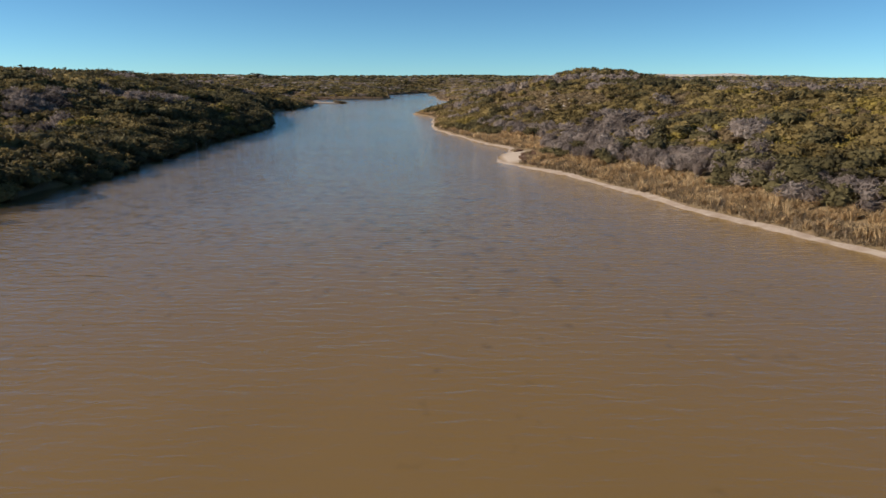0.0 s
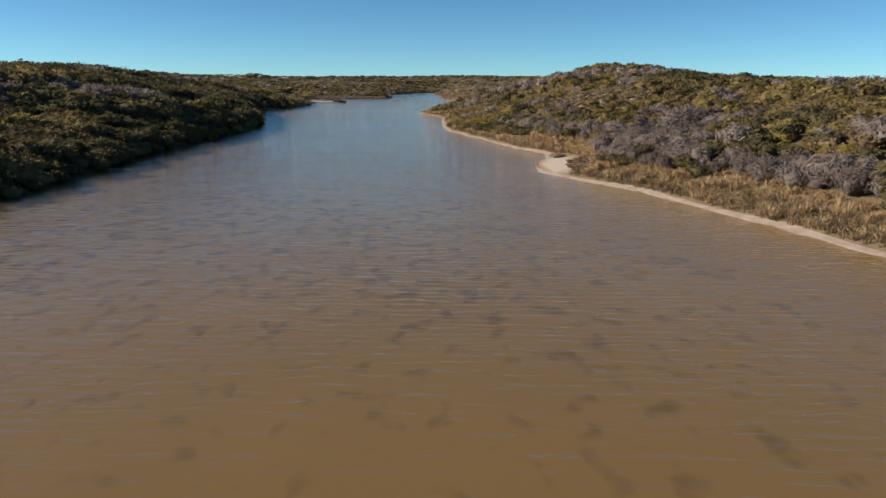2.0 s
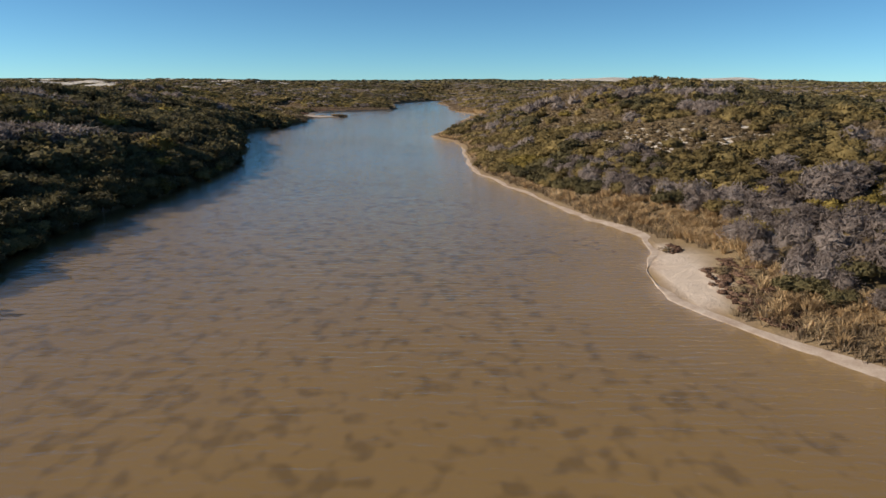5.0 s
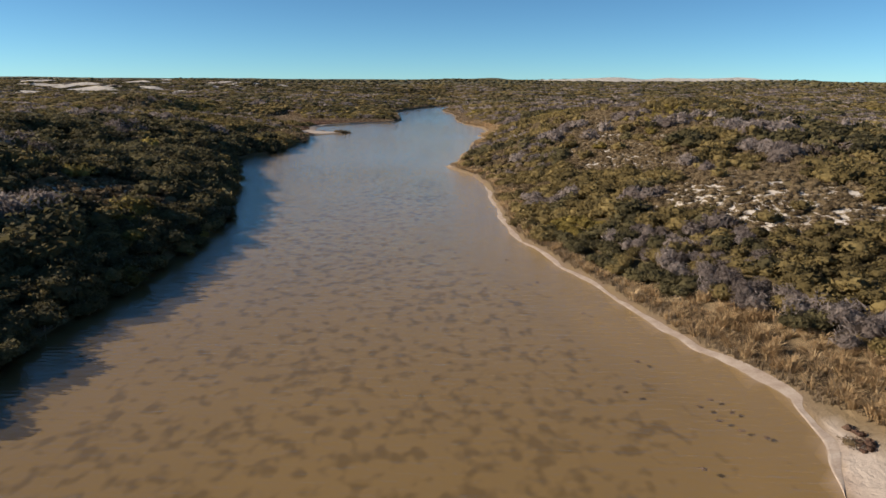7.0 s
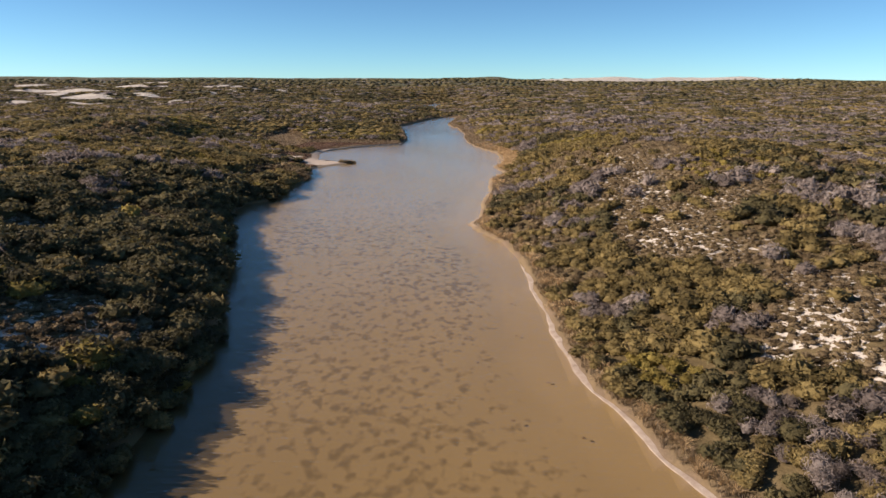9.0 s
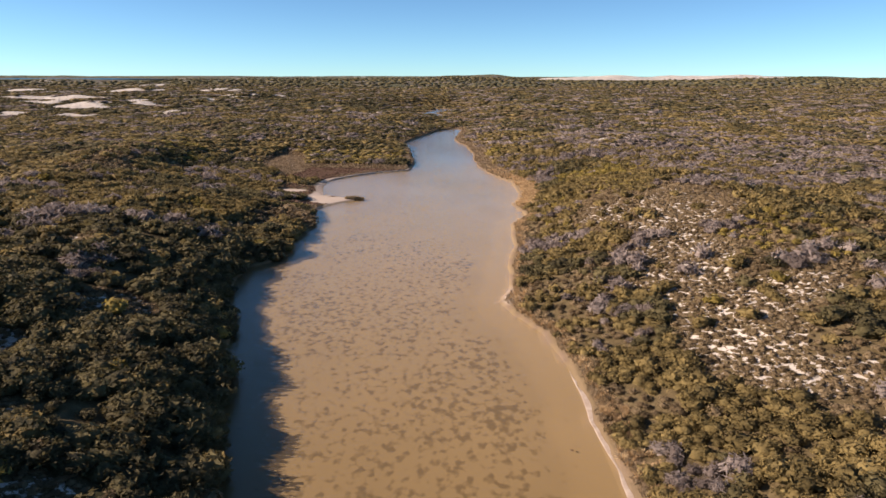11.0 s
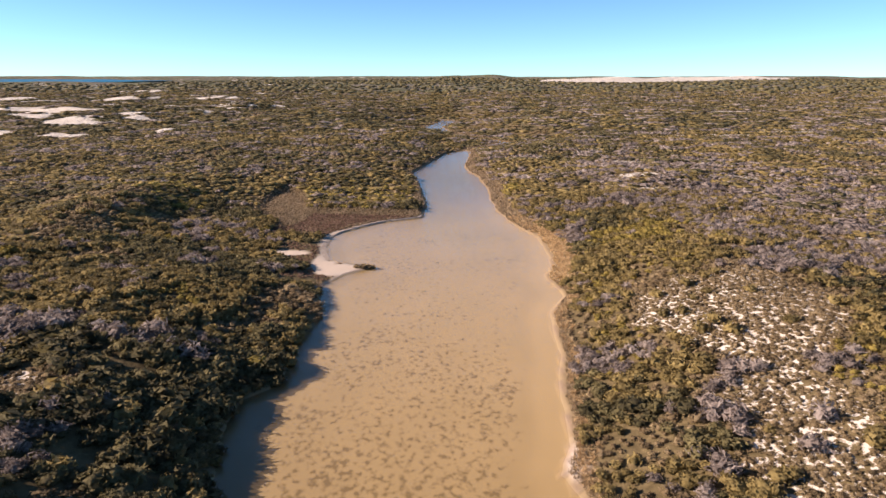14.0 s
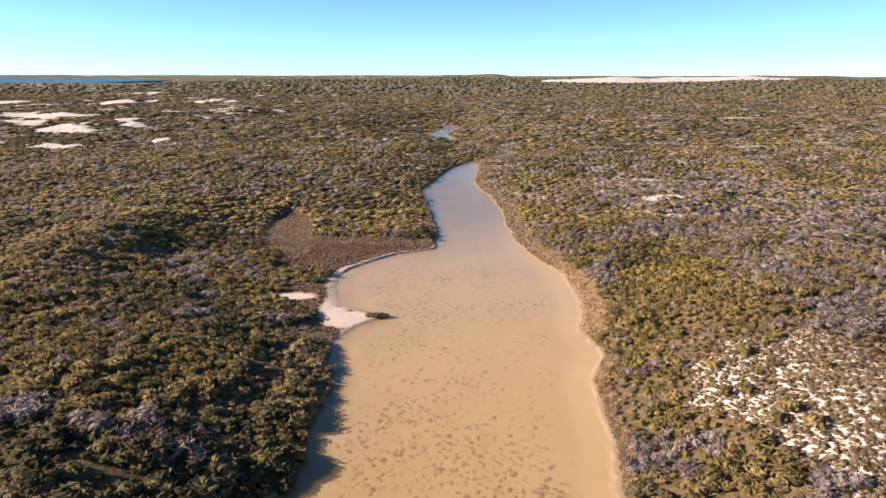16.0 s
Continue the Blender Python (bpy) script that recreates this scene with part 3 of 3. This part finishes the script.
def species(x, y, chance):
    """Which plant grows where: an index into KINDS, or -1 for none, and its size from 0 to 1."""
    inland, east = shores(x, y)
    sand, marsh = np.maximum(sand_at(x, y), beach_at(x, y)), marsh_at(x, y)
    mottled, drift, patchy = swell(x, y, 16, 40), swell(x, y, 38, 41), swell(x, y, 5, 42)
    kind = np.where(drift + 0.6 * patchy > 0.25, 1, 0)
    kind = np.where(mottled + 0.8 * patchy > np.where(east, 0.4, 0.6), 3, kind)
    kind = np.where(swell(x, y, 30, 43) + 0.6 * patchy > 0.55 + 0.3 * step(240, 300, y), 2, kind)
    kind = np.where(swell(x, y, 24, 44) + 0.6 * patchy > 0.55, 4, kind)
    # far olive partly swapped for deep green, a duller tone in place of haze
    kind = np.where((y > 700) & (kind == 0) & (chance < 0.5), 1, kind)
    # west bank: deep green, its share raised to paint the slope's shade; east: olive with a belt of grey bushes behind
    # the reeds at the mouth
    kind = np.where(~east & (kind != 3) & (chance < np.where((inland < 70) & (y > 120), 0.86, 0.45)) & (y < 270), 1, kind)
    belt = east & (y < 150) & (inland > 6.0) & (inland < 12.5 + 2.5 * mottled) & (chance < 0.72)
    kind = np.where(belt, 3, kind)
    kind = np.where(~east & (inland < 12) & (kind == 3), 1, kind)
    gold = (east & (y > 255) & (y < 400) & (inland > 7) & (inland < np.where(y > 318, 42, 18)) & (chance < 0.26)) | (mound(x, y, -68, 478, 24, 38) > 0.45) & (chance < 0.5)
    gold |= east & (mound(x, y, 46, 250, 10, 22) > 0.5) & (chance < 0.5)
    gold |= east & (y < 120) & (inland > 13) & (chance < 0.42)
    kind = np.where(gold, 2, kind)
    kind = np.where((y > 500) & (kind == 2) & (patchy > -0.35), np.where(chance < 0.5, 4, 3), kind)
    kind = np.where((y > 400) & (kind == 0) & (swell(x, y, 90, 46) + 0.5 * mottled > 0.05), np.where(chance < 0.3, 3, np.where(chance < 0.5, 4, np.where(chance < 0.8, 1, 0))), kind)
    kind = np.where((mound(x, y, -151, 388, 9, 46, 5) > 0.5) & (chance < 0.8), 4, kind)
    brow = mound(x, y, 47, 238, 30, 75) + 0.25 * mottled
    kind = np.where(east & (brow > 0.55) & (inland > 17) & (chance < 0.68) & (mound(x, y, 46, 250, 10, 22) < 0.5), 4, kind)
    kind = np.where(east & (mound(x, y, 105, 430, 65, 110) + 0.3 * mottled > 0.45) & (inland > 44) & (chance < 0.7), 3, kind)
    kind = np.where((sand > 0.25) & (chance < 0.95), 4, kind)
    kind = np.where((sand > 0.42) & (chance > 0.5) & (chance < 0.95), -1, kind)
    kind = np.where(sand > 0.85, -1, kind)
    margin = np.where(east, np.where(y < 130, 6.2, np.where(y < 330, 1.9 + 1.4 * step(165, 135, y), 6.0)) + 1.2 * patchy, np.where(y < 326, -0.7, np.where(y < 372, 14.0, 3.0)) + 0.4 * patchy)
    margin = np.where(y > 674, 3.5, margin)
    bare = (inland < margin) | (marsh > 0.25)
    kind = np.where(bare, -1, kind)
    size = np.clip(0.5 + 0.35 * swell(x, y, 9, 45) + (chance - 0.5) * 0.8, 0, 1)
    size = np.where((sand > 0.25) & (kind == 4), size * np.where(sand > 0.42, 0.5, 0.85), size)
    # the western edge stands tallest, over the water
    size = np.where(~east & (inland < 9) & (y < 330), 0.25 + 0.45 * size + 0.5 * (patchy > 0.35) + 0.2 * step(150, 190, y), size)
    size = np.where(east & (inland < 9), size * 0.7, size)
    slope = ~east & (inland > 6 + 16 * step(262, 275, y)) & (inland < 85) & (y > 128 + 14 * mottled) & (y < 292 + 12 * mottled)
    kind = np.where(slope & (patchy < -0.28) & (chance > 0.3), -1, kind)
    size = np.where(slope, 0.25 + 1.1 * size, size)
    return kind, size, inland, east


LOOKS = {
    "green": (GREEN, "olive green coastal shrubs in dense leaf", 1.4, 1.0),
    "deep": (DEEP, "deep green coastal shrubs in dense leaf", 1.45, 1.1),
    "yellow": (YELLOW, "yellow-green wattle shrubs in bright leaf", 1.25, 0.95),
    "grey": (GREY, "grey-lilac leafless twiggy shrubs", 1.2, 1.05),
    "heath": (HEATH, "low brown heath shrubs on sandy ground", 0.95, 0.62),
}


def shapes_for(kind, detail, seed):
    lobes, sprays, size = {"near": (2, 140, 0.26), "middle": (1, 44, 0.46), "far": (1, 8, 0.7)}[detail]
    slim, spiky = (0.22, 0.25) if kind == "grey" else (0.62, 0.06)
    if kind == "grey":
        lobes, sprays, size = max(1, lobes - 1), sprays * 5 // 4, size * 1.8
    if kind == "heath":
        lobes, sprays = max(1, lobes - 2), sprays * 2 // 3
    return [shrub_shape(seed * 50 + k, lobes, sprays, size, slim, 1.0, spiky) for k in range(6)]


def plant(stretch, detail, x, y, chance, seed, grow=1.0, skip=None):
    kind, size, inland, east = species(x, y, chance)
    if skip is not None:
        kind = np.where(skip, -1, kind)
    z = height(x, y) - 0.08
    for k, name in enumerate(KINDS):
        material, label, wide, tall = LOOKS[name]
        some = kind == k
        if not some.any():
            continue
        s = 0.72 + 0.75 * np.minimum(size[some], 1.3) ** 1.5 + 0.15 * (size[some] > 0.85)
        where = np.stack([x[some], y[some], z[some]], 1)
        thicket(f"{name}_shrubs_{stretch}", shapes_for(name, detail, seed + k), where, wide * s * grow, tall * s * grow ** 0.2 * (0.74 if detail == "far" else 1.0), material, label + " " + PLACES[stretch], "shrubs", seed * 10 + k)


PLACES = {"bight": "on the low land beside the mouth", "mouth": "on the banks of the inlet mouth", "slopes": "over the dunes beside the inlet", "valley": "across the land around the river head", "plain": "on the wide plain", "horizon": "far out on the plain"}

# bushes near the mouth: the nearest stand singly, the others joined
nx, ny, nc = scatter(-140, 90, 30, 225, 1.85, 11)
n_inland, n_east = shores(nx, ny)
near = (n_inland < 44) & (n_inland > -1.2)
nx, ny, nc, n_inland, n_east = nx[near], ny[near], nc[near], n_inland[near], n_east[near]
n_kind, n_size, _, _ = species(nx, ny, nc)
single = (n_kind >= 0) & (n_kind < 4) & ((n_east & (ny > 62) & (ny < 150) & (n_inland < 17)) | (~n_east & (ny > 95) & (ny < 165) & (n_inland < 6)))
chosen = np.flatnonzero(single)
chosen = chosen[np.argsort(n_inland[chosen])][:290]
single[:] = False
single[chosen] = True
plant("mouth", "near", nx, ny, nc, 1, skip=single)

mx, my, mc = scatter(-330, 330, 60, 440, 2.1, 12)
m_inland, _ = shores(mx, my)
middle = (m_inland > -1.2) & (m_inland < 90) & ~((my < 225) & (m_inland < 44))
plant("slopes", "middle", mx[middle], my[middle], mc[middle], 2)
fx, fy, fc = scatter(-420, 420, 100, 440, 3.0, 13)
f_inland, _ = shores(fx, fy)
plant("valley", "far", *[v[f_inland > 88] for v in (fx, fy, fc)], 3, 1.65)
vx, vy, vc = scatter(-560, 560, 440, 760, 3.7, 14)
plant("plain", "far", vx, vy, vc, 4, 1.8)
px, py, pc = scatter(-1250, 1250, 760, 1900, 7.6, 15)
thin = pc > step(900, 1900, py) * 0.75
plant("horizon", "far", px[thin], py[thin], pc[thin], 5, 3.6)

ox, oy, oc = scatter(-260, 240, -80, 290, 5.2, 17, -1)
o_inland, _ = shores(ox, oy)
plant("bight", "far", *[v[o_inland > 2] for v in (ox, oy, oc)], 6, 2.5)
qx, qy, qc = scatter(-2300, 2300, 1700, 3600, 32, 16)
far_out = (sand_at(qx, qy) < 0.4) & (qc < 0.8) & ((qx > -950) | (qy < 2350))
thicket("horizon_scrub", [shrub_shape(850 + k, 1, 0, 1.0) for k in range(4)], np.stack([qx, qy, height(qx, qy) - 0.5], 1)[far_out], 8 + 8 * qc[far_out], 2.5 + 2.5 * qc[far_out], DEEP, "dark scrub thickets out towards the horizon", "scrub", 38)


def part(name, mesh, material, parent, label=""):
    """One mesh as a part of a thing."""
    if not mesh.materials:
        mesh.materials.append(material)
    ob = new(name, mesh)
    ob.parent = parent
    return tagged(ob, label)


def stem_mesh(seed):
    """A bent, tapering stem about 1 m long with one fork."""
    rng = np.random.default_rng(seed)
    verts, faces = [], []
    for fork in range(2):
        at, way, thick = np.array([0, 0, -0.05]), np.array([rng.uniform(-0.5, 0.5), rng.uniform(-0.5, 0.5), 1.0]), 0.045 - 0.015 * fork
        for k in range(5):
            first = len(verts)
            for q in range(5):
                a = q * 2 * math.pi / 5
                verts.append(at + np.array([math.cos(a), math.sin(a), 0]) * thick * (1 - 0.17 * k))
            if k:
                for q in range(5):
                    faces.append((first - 5 + q, first - 5 + (q + 1) % 5, first + (q + 1) % 5, first + q))
            at = at + way / np.linalg.norm(way) * 0.24
            way = way + rng.normal(size=3) * 0.28
    return mesh_from("stem", np.array(verts), np.array(faces))


def single_shrub(kind, seed):
    """One bush with its crown and three stems, about 1 m in radius."""
    material, label, _, _ = LOOKS[kind]
    root = new("shrub")
    grey = kind == "grey"
    v, f = shrub_shape(900 + seed, 3 if not grey else 2, 380, 0.2 if not grey else 0.4, 0.62 if not grey else 0.16, 1.0, 0.3 if grey else 0.08)
    crown = mesh_from("crown", v, f)
    values(crown, "tone", np.zeros(len(v)))
    part("crown", crown, material, root)
    for k in range(3):
        stem = part("stem", stem_mesh(seed * 3 + k), BARK, root, "bleached grey stem")
        stem.matrix_basis = pose(0.16 * math.cos(2.1 * k), 0.16 * math.sin(2.1 * k), 0, 24 * math.sin(2.1 * k), 0, 120 * k) @ Matrix.Diagonal((1, 1, 1.15, 1))
    return root


SINGLE_LABEL = {
    "green": "olive green leafy shrub on the sandy bank", "deep": "deep green leafy shrub on the bank",
    "yellow": "yellow-green wattle shrub on the bank", "grey": "grey-lilac twiggy shrub with bleached stems",
}
masters = {}
rng = np.random.default_rng(77)
n_z = height(nx, ny)
for i in chosen:
    kind = KINDS[n_kind[i]]
    shape = int(rng.integers(0, 4))
    _, _, wide, tall = LOOKS[kind]
    s = 0.66 + 0.68 * float(n_size[i])
    tall = tall * (1.3 if kind == "grey" else 1.0)
    grown = Matrix.Diagonal((wide * s, wide * s, tall * s, 1))
    m = pose(float(nx[i]), float(ny[i]), float(n_z[i]) - 0.06, 0, 0, float(rng.uniform(0, 360)))
    if (kind, shape) not in masters:
        shrub = masters[kind, shape] = single_shrub(kind, shape + 10 * KINDS.index(kind))
        tagged(shrub, SINGLE_LABEL[kind], "shrub", "shrubs on the banks")
        shrub.matrix_basis = m @ grown
    else:
        shrub = masters[kind, shape]
        before = shrub.scale.copy()
        shrub.scale = (wide * s, wide * s, tall * s)
        copy_thing(shrub, m)
        shrub.scale = before

# dry grass and reeds along the eastern shore, the saltmarsh, and the islet
gx, gy, gc = scatter(-20, 50, 30, 420, 0.95, 21)
g_inland, g_east = shores(gx, gy)
belt = np.where(gy < 130, 7.4, np.where(gy < 330, 3.6, 7.5)) + 1.3 * swell(gx, gy, 7, 50)
start = np.where(gy < 130, 1.5, np.where(gy < 330, 1.4, 1.2)) + 0.5 * swell(gx, gy, 4, 51)
spit = mound(gx, gy, 10.6, 100.5, 2.4, 8.0, -6)
straw = g_east & (g_inland > start) & (g_inland < belt) & (gc < 0.85) & (spit < 0.35)
TUFTS = [tuft_shape(k, 46, 0.95, 0.034) for k in range(6)]
where = np.stack([gx, gy, height(gx, gy) - 0.03], 1)
tuft_r, tuft_h = 0.6 + 0.65 * gc, 0.55 + 0.75 * np.abs(swell(gx, gy, 3, 52)) + 0.25 * gc
tuft_single = np.zeros(len(gx), bool)
pick = np.flatnonzero(straw & (gy > 85) & (gy < 135))
pick = pick[np.argsort(-tuft_h[pick])][:60]
tuft_single[pick] = True
many = straw & ~tuft_single
thicket("dry_grass_tufts", TUFTS, where[many], tuft_r[many], tuft_h[many], STRAW, "straw-coloured dry grass along the sandy shore", "grass", 31, False)
master = None
for i in pick:
    m = pose(*[float(v) for v in where[i]], 0, 0, float(rng.uniform(0, 360)))
    size = (float(tuft_r[i]) * 1.15, float(tuft_r[i]) * 1.15, float(tuft_h[i]))
    if master is None:
        v, f = tuft_shape(99, 80, 0.85, 0.04)
        mesh = mesh_from("grass_tussock", v, f, False)
        values(mesh, "tone", np.zeros(len(v)))
        mesh.materials.append(STRAW)
        master = tagged(new("grass_tussock", mesh), "straw-coloured arching grass tussock by the shore", "grass tussock", "tussocks by the shore")
        master.matrix_basis = m @ Matrix.Diagonal((*size, 1))
    else:
        before = master.scale.copy()
        master.scale = size
        copy_thing(master, m)
        master.scale = before

rx, ry, rc = scatter(-20, 50, 30, 330, 0.45, 22)
r_inland, r_east = shores(rx, ry)
reeds = r_east & (r_inland > 0.95 + 0.3 * swell(rx, ry, 3, 53)) & (r_inland < np.where(ry < 130, 4.4, 2.4)) & (mound(rx, ry, 10.6, 100.5, 2.4, 8.0, -6) < 0.42) & (rc < 0.92)
thicket("grey_reeds", [tuft_shape(200 + k, 7, 0.5, 0.045) for k in range(6)], np.stack([rx, ry, height(rx, ry) - 0.02], 1)[reeds], 0.55 + 0.35 * rc[reeds], 0.42 + 0.45 * rc[reeds], REED, "short grey-brown reeds behind the sand rim", "reeds", 32, False)

sx, sy, sc = scatter(-135, -28, 330, 500, 1.0, 23)
s_inland, _ = shores(sx, sy)
s_marsh, s_sand = marsh_at(sx, sy), beach_at(sx, sy)
s_marsh = np.maximum(s_marsh, (sy > 326) & (sy < 372) & (s_inland < 14))
turf = mound(sx, sy, -97, 447, 11, 37, 9) > 0.4
edge = step(420, 428, sy + (sx + 60) * 0.12) > 0.3
flat = (s_marsh > 0.3) & (s_inland > 1.6) & (s_sand < 0.5)
s_where = np.stack([sx, sy, height(sx, sy) - 0.03], 1)
low = flat & ~turf & ~edge & ((sc < 0.75) | (sy > 380))
MATS = [shrub_shape(700 + k, 1, 14, 0.4, 0.4, 0.8) for k in range(5)]
thicket("saltmarsh_mat", MATS, s_where[low], 0.55 + 0.3 * sc[low], 0.22 + 0.2 * sc[low], SALT, "low red-brown saltmarsh plants on the flat", "saltmarsh", 33)
grassy = (flat & (turf | edge)) | ((s_inland > 1.5) & (s_inland < 4.5) & (sy > 395) & (sy < 435))
thicket("marsh_grass", [tuft_shape(240 + k, 8, 0.6, 0.11) for k in range(5)], s_where[grassy], 0.8 + 0.5 * sc[grassy], 0.5 + 0.5 * sc[grassy], REED, "tawny grass on the edge of the saltmarsh", "grass", 34, False)

# dry grass rims at the western shore and the brook
wx, wy, wc = scatter(-80, 60, 40, 1040, 1.3, 24)
w_inland, w_east = shores(wx, wy)
rim = ((~w_east & (w_inland > 0.4) & (w_inland < 2.2) & (wy > 240) & (wy < 330) & (swell(wx, wy, 14, 54) > 0.1)) | (~w_east & (w_inland > 1.0) & (w_inland < 4.5) & (wy > 430) & (wy < 675))
       | (w_east & (w_inland > 0.6) & (w_inland < 9.0) & (wy > 395) & (wy < 675)) | ((w_inland > 0.3) & (w_inland < 9) & (wy > 675) & (wc < 0.6)))
thicket("tawny_rim_grass", [tuft_shape(260 + k, 7, 0.6, 0.14) for k in range(5)], np.stack([wx, wy, height(wx, wy) - 0.03], 1)[rim], 0.8 + 0.6 * wc[rim], 0.5 + 0.7 * wc[rim], REED, "tawny grass along the upper shores", "grass", 35, False)

# heath between the bushes on open sand
hx, hy, hc = scatter(-110, 100, 120, 420, 1.1, 25)
h_sand, (h_inland, _) = sand_at(hx, hy), shores(hx, hy)
open_ground = (h_sand > 0.22) & (h_sand < 0.8) & (h_inland > 6) & (hc < 0.9)
thicket("low_heath_tufts", [shrub_shape(760 + k, 1, 14, 0.6, 0.4, 0.8, 0.25) for k in range(6)], np.stack([hx, hy, height(hx, hy) - 0.05], 1)[open_ground], 0.42 + 0.55 * hc[open_ground], 0.26 + 0.36 * hc[open_ground], HEATH, "low brown heath tufts scattered over white sand", "heath", 36)

# the brush-covered islet off the western spit
ix, iy, ic = scatter(-58, -44, 338, 352, 0.55, 26)
isle = mound(ix, iy, -50.6, 344.4, 2.6, 1.1, 12) > 0.45
i_z = np.maximum(height(ix, iy), 0.0)
thicket("islet_brush", MATS, np.stack([ix, iy, i_z - 0.05], 1)[isle], 0.55 + 0.3 * ic[isle], 0.5 + 0.5 * ic[isle], HEATH, "brown brush on the small islet at the sand spit", "brush", 37)


# ---- small things on the shores ----
def limb(points, thick, sides=6):
    """A tapering bough through the given points: corners and faces."""
    verts, faces = [], []
    for k, p in enumerate(points):
        r = thick * (1 - 0.85 * k / (len(points) - 1))
        for q in range(sides):
            a = q * 2 * math.pi / sides
            verts.append((p[0] + r * math.cos(a), p[1] + r * 0.6 * math.sin(a), p[2] + r * math.sin(a)))
        if k:
            b = len(verts) - 2 * sides
            faces += [(b + q, b + (q + 1) % sides, b + sides + (q + 1) % sides, b + sides + q) for q in range(sides)]
    return verts, faces


def dead_branch(name, label, at, size, turn, seed, category):
    """A bleached bough with side boughs, lying or standing on the bank."""
    rng = np.random.default_rng(seed)
    root = tagged(new(name), label, category)
    for k in range(5):
        way = np.array([math.cos(k * 1.3) * 0.7, math.sin(k * 1.3) * 0.7, rng.uniform(0.25, 0.9)])
        p, points = np.zeros(3), []
        for _ in range(6):
            points.append(p.copy())
            p = p + way / np.linalg.norm(way) * rng.uniform(0.14, 0.24)
            way = way + rng.normal(size=3) * 0.35
            way[2] = max(way[2], 0.05)
        v, f = limb(points, 0.045)
        mesh = mesh_from("bough", np.array(v), np.array(f))
        values(mesh, "tone", np.zeros(len(v)))
        part("bough", mesh, BARK, root)
    root.matrix_basis = pose(at[0], at[1], float(height(at[0], at[1])) - 0.02, 0, 0, turn) @ Matrix.Diagonal((size, size, size, 1))
    return root


dead_branch("driftwood", "bleached driftwood snag lying on the sand spit", (11.3, 105.4), 0.7, 20, 1, "driftwood")
dead_branch("driftwood", "bleached driftwood bough on the pale sand rim", (24.0, 57.5), 1.1, 130, 2, "driftwood")
for k, (x, y, size) in enumerate(((15.5, 121, 2.0), (13.8, 128, 1.7), (19.5, 112, 2.1), (12.6, 140, 1.8), (9.5, 150, 1.6), (22.5, 100, 1.9), (27, 86, 1.8), (6.5, 172, 1.7), (-46.5, 152, 1.8), (-52, 160, 2.0))):
    dead_branch("dead_shrub", "bleached bare branches of a dead shrub on the bank", (x, y), size, 47 * k, 40 + k, "dead shrub")

# dark brush tuft on the spit, and drifts of weed standing out of the shallows
spots = [(11.2, 106.0, 0.7), (12.4, 97.5, 0.9), (13.6, 95.2, 1.1), (11.9, 93.6, 0.8), (14.4, 98.6, 0.9)]
for k, (x, y, size) in enumerate(spots):
    v, f = shrub_shape(980 + k, 1, 90, 0.3, 0.35, 0.7, 0.2)
    mesh = mesh_from("saltbush", v, f)
    values(mesh, "tone", np.zeros(len(v)))
    mesh.materials.append(HEATH)
    tagged(new("saltbush", mesh), "low dark brown saltbush on the sand spit", "saltbush", "saltbushes on the spit").matrix_basis = pose(x, y, float(height(x, y)) - 0.03, 0, 0, 70 * k) @ Matrix.Diagonal((size, size, size * 0.6, 1))
v, f = shrub_shape(991, 1, 40, 0.5, 0.3, 0.5, 0.3)
mesh = mesh_from("weed_clump", v, f)
values(mesh, "tone", np.zeros(len(v)))
mesh.materials.append(SALT)
weed = tagged(new("weed_clump", mesh), "dark water weed clump breaking the shallow water", "weed clump", "weed clumps in the shallows")
weed.matrix_basis = pose(6.2, 108, -0.12, 0, 0, 0) @ Matrix.Diagonal((0.27, 0.22, 0.14, 1))
for k, (x, y) in enumerate(((5.4, 109.2), (6.6, 110.3), (4.9, 111.0), (5.9, 112.0), (7.3, 107.2), (3.0, 118.0), (1.2, 128.5), (-1.5, 138), (-3.8, 147), (-5.2, 158), (-7.0, 171), (-6.4, 183), (-9.5, 150), (-12, 163), (2.5, 104), (0.8, 113))):
    copy_thing(weed, pose(x, y, -0.12, 0, 0, 61 * k))


# dark mat of saltmarsh between the spit and the tussocks
dx, dy, dc = scatter(5, 22, 84, 110, 0.5, 27)
d_inland, d_east = shores(dx, dy)
mat = d_east & (d_inland > 1.5) & (np.maximum(mound(dx, dy, 12.9, 94.2, 1.7, 4.6, -4), mound(dx, dy, 11.6, 106.8, 0.8, 1.5)) + 0.2 * swell(dx, dy, 2.5, 57) > 0.42) & (dc < 0.85)
thicket("spit_saltmarsh", MATS, np.stack([dx, dy, height(dx, dy) - 0.03], 1)[mat], 0.32 + 0.25 * dc[mat], 0.16 + 0.2 * dc[mat], SALT, "dark red-brown saltmarsh mat behind the sand spit", "saltmarsh", 39)

# a pale log at the shaded western waterline
log = tagged(new("fallen_log"), "pale fallen log lying at the shaded waterline", "log")
v, f = limb([(-1.1, 0, 0.0), (-0.5, 0.05, 0.03), (0.1, 0.02, 0.02), (0.7, -0.06, 0.05), (1.3, -0.02, 0.03)], 0.16, 8)
mesh = mesh_from("trunk", np.array(v), np.array(f))
values(mesh, "tone", np.zeros(len(v)))
part("trunk", mesh, BARK, log)
v, f = limb([(0.2, 0, 0.05), (0.5, 0.25, 0.2), (0.7, 0.6, 0.28)], 0.06)
mesh = mesh_from("bough", np.array(v), np.array(f))
values(mesh, "tone", np.zeros(len(v)))
part("bough", mesh, BARK, log)
log.matrix_basis = pose(-36.9, 93.5, 0.02, 0, 0, 12)
